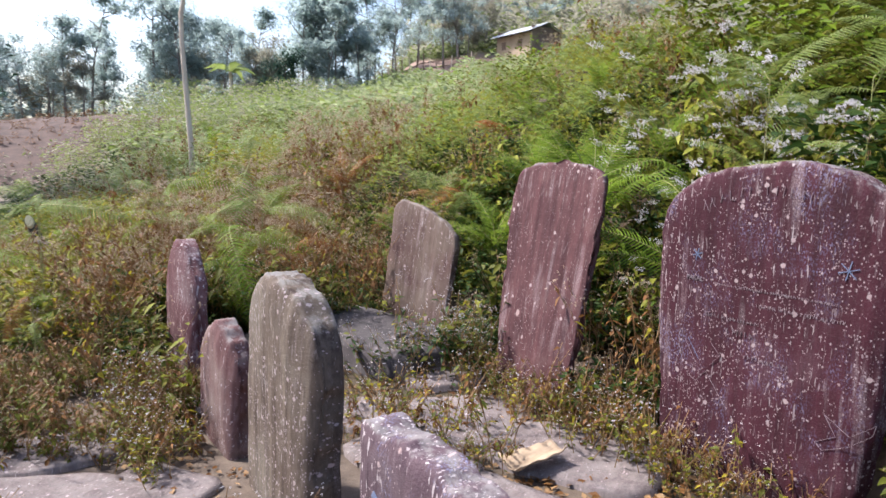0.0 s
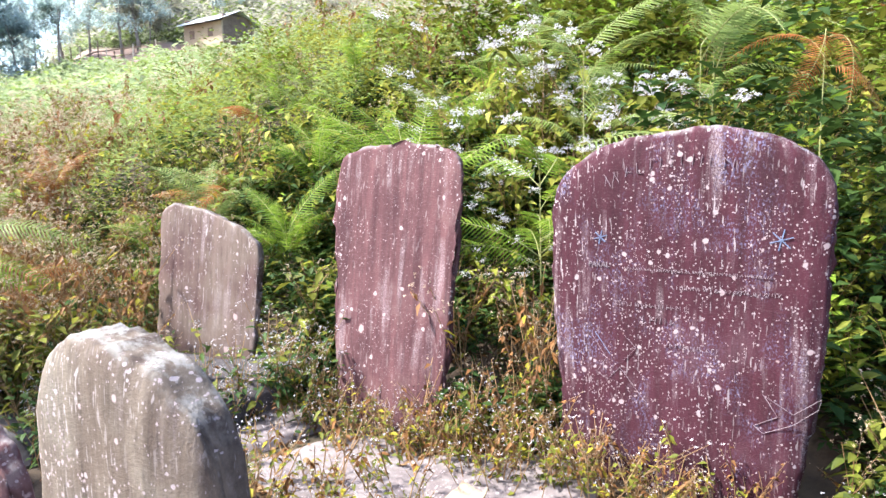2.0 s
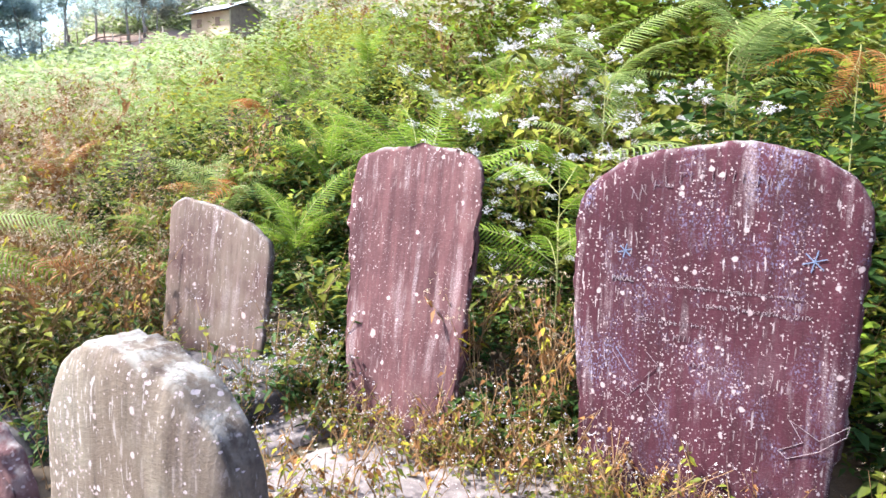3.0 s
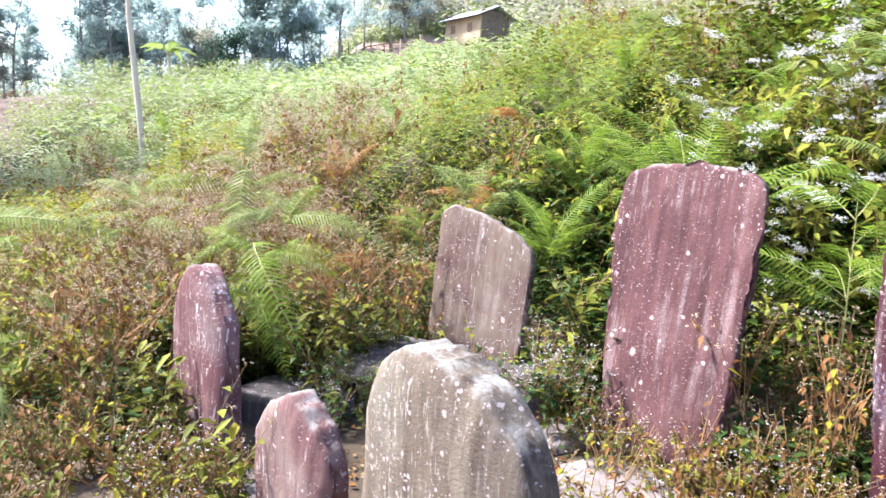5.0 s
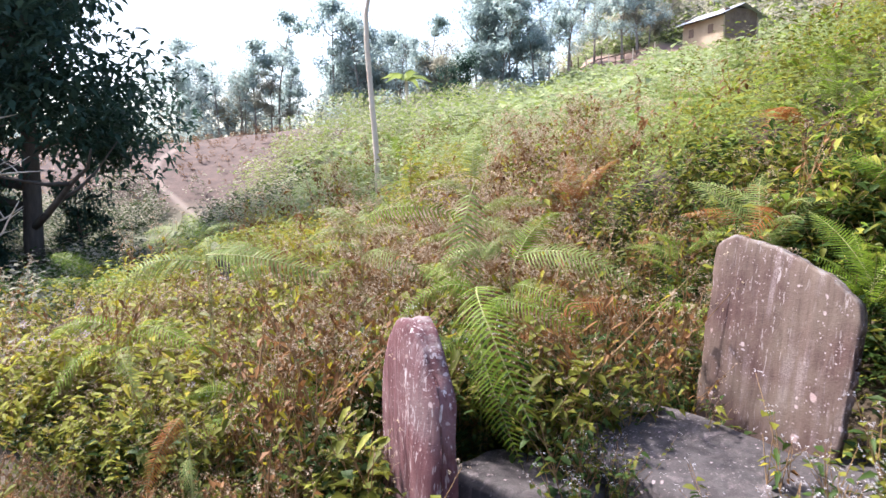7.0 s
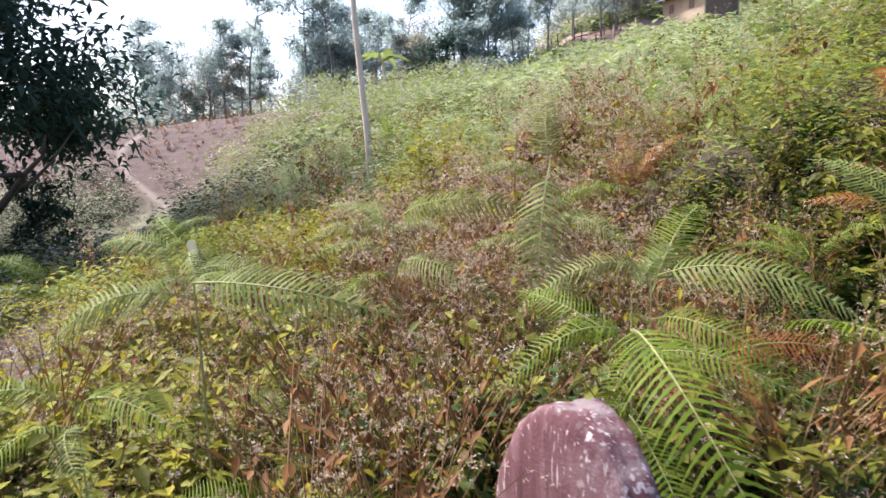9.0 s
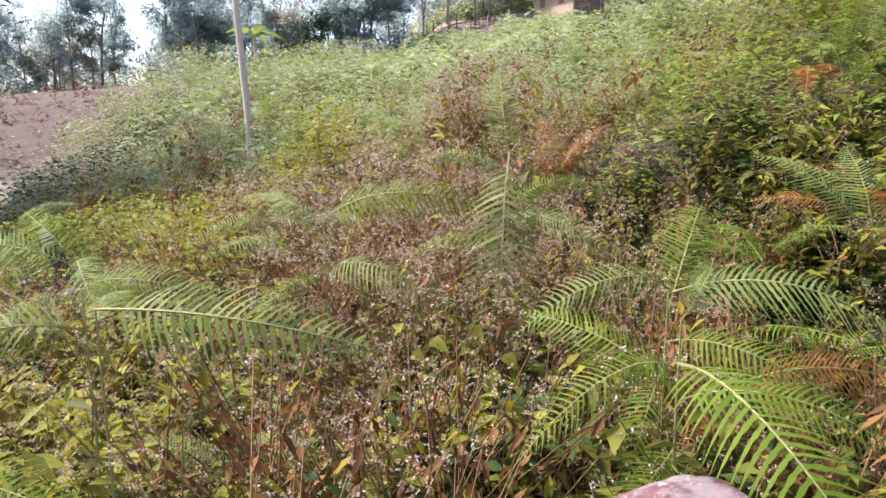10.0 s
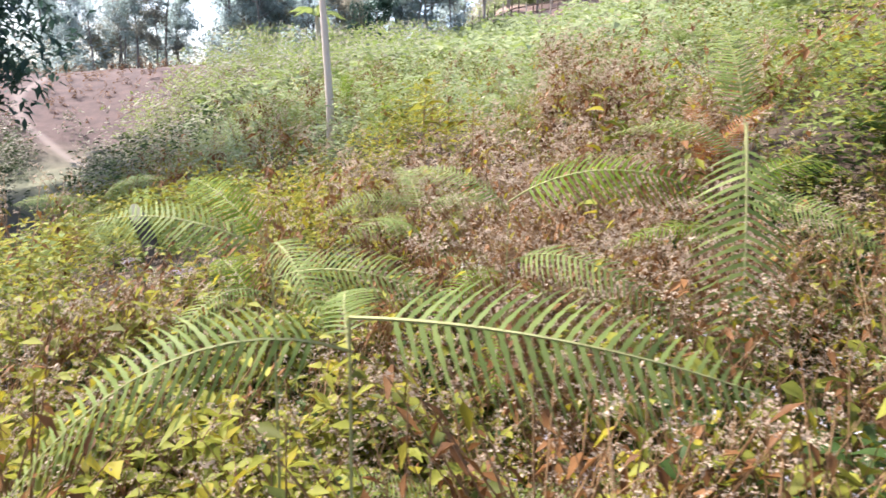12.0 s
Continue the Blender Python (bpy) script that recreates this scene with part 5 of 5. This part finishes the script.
part("wall", box(bmesh.new(), -2.9, 2.9, -1.98, -1.8, -1.5, 2.25), M_WALL, house, "cream mud-plastered front wall")
part("wall", box(bmesh.new(), -2.9, 2.9, 1.8, 1.98, -1.5, 2.25), M_WALL, house)
part("wall", box(bmesh.new(), 2.72, 2.9, -1.795, 1.795, -1.5, 2.9), M_TIMBER, house, "brown boarded gable wall")
part("wall", box(bmesh.new(), -2.9, -2.72, -1.795, 1.795, -1.5, 2.9), M_TIMBER, house)
for s in (-1, 1):
    r = part("roof", corrugated(6.6, 2.7, 0.42, s), M_TIN, house, "pale corrugated tin roof")
    r.location = (0, 0, 3.3)
for x in (-1.6, 1.2):
    part("window", box(bmesh.new(), x - 0.35, x + 0.35, -2.02, -1.985, 0.9, 1.7), M_TIMBER, house)
tagged(house, "small mud-walled house with a tin roof up the slope", "house")

fence = new("fence")
fence.matrix_world = pose(-5, 61, 0)
fr = random.Random(2)
for k in range(16):
    x = -3 + k * 0.6
    g = gz(-5 + x, 61)
    hgt = fr.uniform(1.1, 1.9)
    tvv, tff = tube([(x, 0, g - 0.3), (x + fr.uniform(-0.1, 0.1), 0, g + hgt)], [0.06, 0.05], 6)
    mesh_object("post", tvv, tff, [M_TIMBER if k % 3 else M_PALE_BARK], fence)
for h in (0.5, 1.0):
    tvv, tff = tube([(-3, 0.08, gz(-8, 61) + h), (1.5, 0.08, gz(-3.5, 61) + h), (6, 0.08, gz(1, 61) + h)], [0.05, 0.05, 0.05], 6)
    mesh_object("rail", tvv, tff, [M_TIMBER], fence)
tagged(fence, "rough wooden fence below the house", "fence")

# a dry palm sheath lying on the slabs
hv, hf = [], []
for i in range(13):
    for j in range(5):
        u, q = i / 12, j / 4 - 0.5
        hv.append((0.36 * (u - 0.5), q * (0.19 - 0.05 * u + 0.05 * noise.noise((u * 3, q, 4))), 0.03 + 0.03 * noise.noise((u * 4, q * 2, 7)) + 0.05 * (2 * q) ** 2 * (1 - u * 0.4) + 0.05 * u * u + 0.012 * noise.noise((u * 5, q * 5, 1))))
for i in range(12):
    for j in range(4):
        a = i * 5 + j
        hf.append((a, a + 5, a + 6, a + 1))
husk = mesh_object("palm_sheath", hv, hf, [M_HUSK], smooth=True)
thick = husk.modifiers.new("thickness", "SOLIDIFY")
thick.thickness = 0.008
husk.matrix_world = pose(0.66, 3.76, gz(0.66, 3.76) + 0.035, 0, 0, 34)
tagged(husk, "dry tan palm sheath lying on the slabs", "dry leaf")


# ---- marks on the broad stone: chalk stars, outlines and scratched writing ----
def mark(stone, segments, material, name="chalk_mark", width=0.006, label=""):
    """Thin strokes on the stone's front face, each from (x, z) to (x, z)."""
    bm = bmesh.new()
    for x0, z0, x1, z1 in segments:
        a, b_ = Vector((x0, 0, z0)), Vector((x1, 0, z1))
        d_ = b_ - a
        m_ = Matrix.Translation((a + b_) / 2 + Vector((0, -0.1015, 0))) @ Matrix.Rotation(-math.atan2(d_.z, d_.x), 4, "Y") @ Matrix.Diagonal((d_.length, 0.003, width, 1))
        bmesh.ops.create_cube(bm, size=1, matrix=m_)
    return part(name, bm, material, stone, label)


def star(x, z, r):
    return [(x - r * math.cos(a), z - r * math.sin(a), x + r * math.cos(a), z + r * math.sin(a)) for a in (0.3, 1.35, 2.4)]


mark(big, star(-0.38, 1.42, 0.035), M_PAINT, "painted_star", 0.005, "small blue painted star")
mark(big, star(0.44, 1.44, 0.05), M_PAINT, "painted_star", 0.0045, "blue painted star")


def outline(points):
    return [(*p, *q) for p, q in zip(points, points[1:])]


mark(big, outline([(-0.42, 0.92), (-0.34, 0.80), (-0.39, 0.72), (-0.33, 0.69), (-0.27, 0.76), (-0.14, 0.6)]), M_CHALK, "chalk_outline", 0.0014)
mark(big, outline([(-0.40, 0.93), (-0.32, 0.82)]), M_PAINT, "chalk_outline", 0.0028)
mark(big, outline([(-0.25, 0.93), (-0.19, 0.87), (-0.25, 0.8)]), M_CHALK, "chalk_outline", 0.0014)
mark(big, outline([(0.39, 0.73), (0.45, 0.64), (0.40, 0.72), (0.52, 0.65), (0.63, 0.74), (0.62, 0.69), (0.52, 0.6), (0.40, 0.54), (0.36, 0.57), (0.46, 0.63)]), M_CHALK, "chalk_outline", 0.0014)
wr = random.Random(15)
writing = []
for z, x0, x1, h in ((1.74, -0.36, 0.26, 0.05), (1.19, -0.02, 0.45, 0.016), (1.09, -0.3, 0.05, 0.02), (1.02, -0.16, 0.0, 0.03), (0.9, -0.05, 0.2, 0.02), (1.27, -0.25, 0.4, 0.012)):
    strokes, x = [], x0
    while x < x1:
        zz = z + 0.06 * (1 - ((x - 0.03) / 0.3) ** 2) * (1 if z > 1.5 else 0)
        strokes.append((x, zz - h / 2, x + wr.uniform(-0.008, 0.008), zz + h / 2))
        if wr.random() < 0.6:
            strokes.append((x, zz + h * wr.choice((-0.5, 0, 0.5)), x + h * 0.6, zz + h * wr.choice((-0.5, 0, 0.5))))
        x += h * wr.uniform(0.7, 1.3)
    writing += strokes
tagged(mark(big, writing, M_CHALK, "scratched_writing", 0.0022, "faint scratched writing in rows"), kind="stuff")
text = bpy.data.curves.new("writing", "FONT")
text.body, text.size, text.extrude = "PAKAL", 0.036, 0.004
text.materials.append(M_CHALK)
word = new("writing", text)
word.parent = big
word.matrix_basis = pose(-0.44, -0.101, 1.27, 90, 0, 0)
word["label"] = "white scratched letters"
mark(low, outline([(-0.25, 0.7), (-0.05, 0.55), (-0.2, 0.5), (-0.02, 0.72)]), M_PAINT, "painted_mark", 0.03, "smeared blue paint")
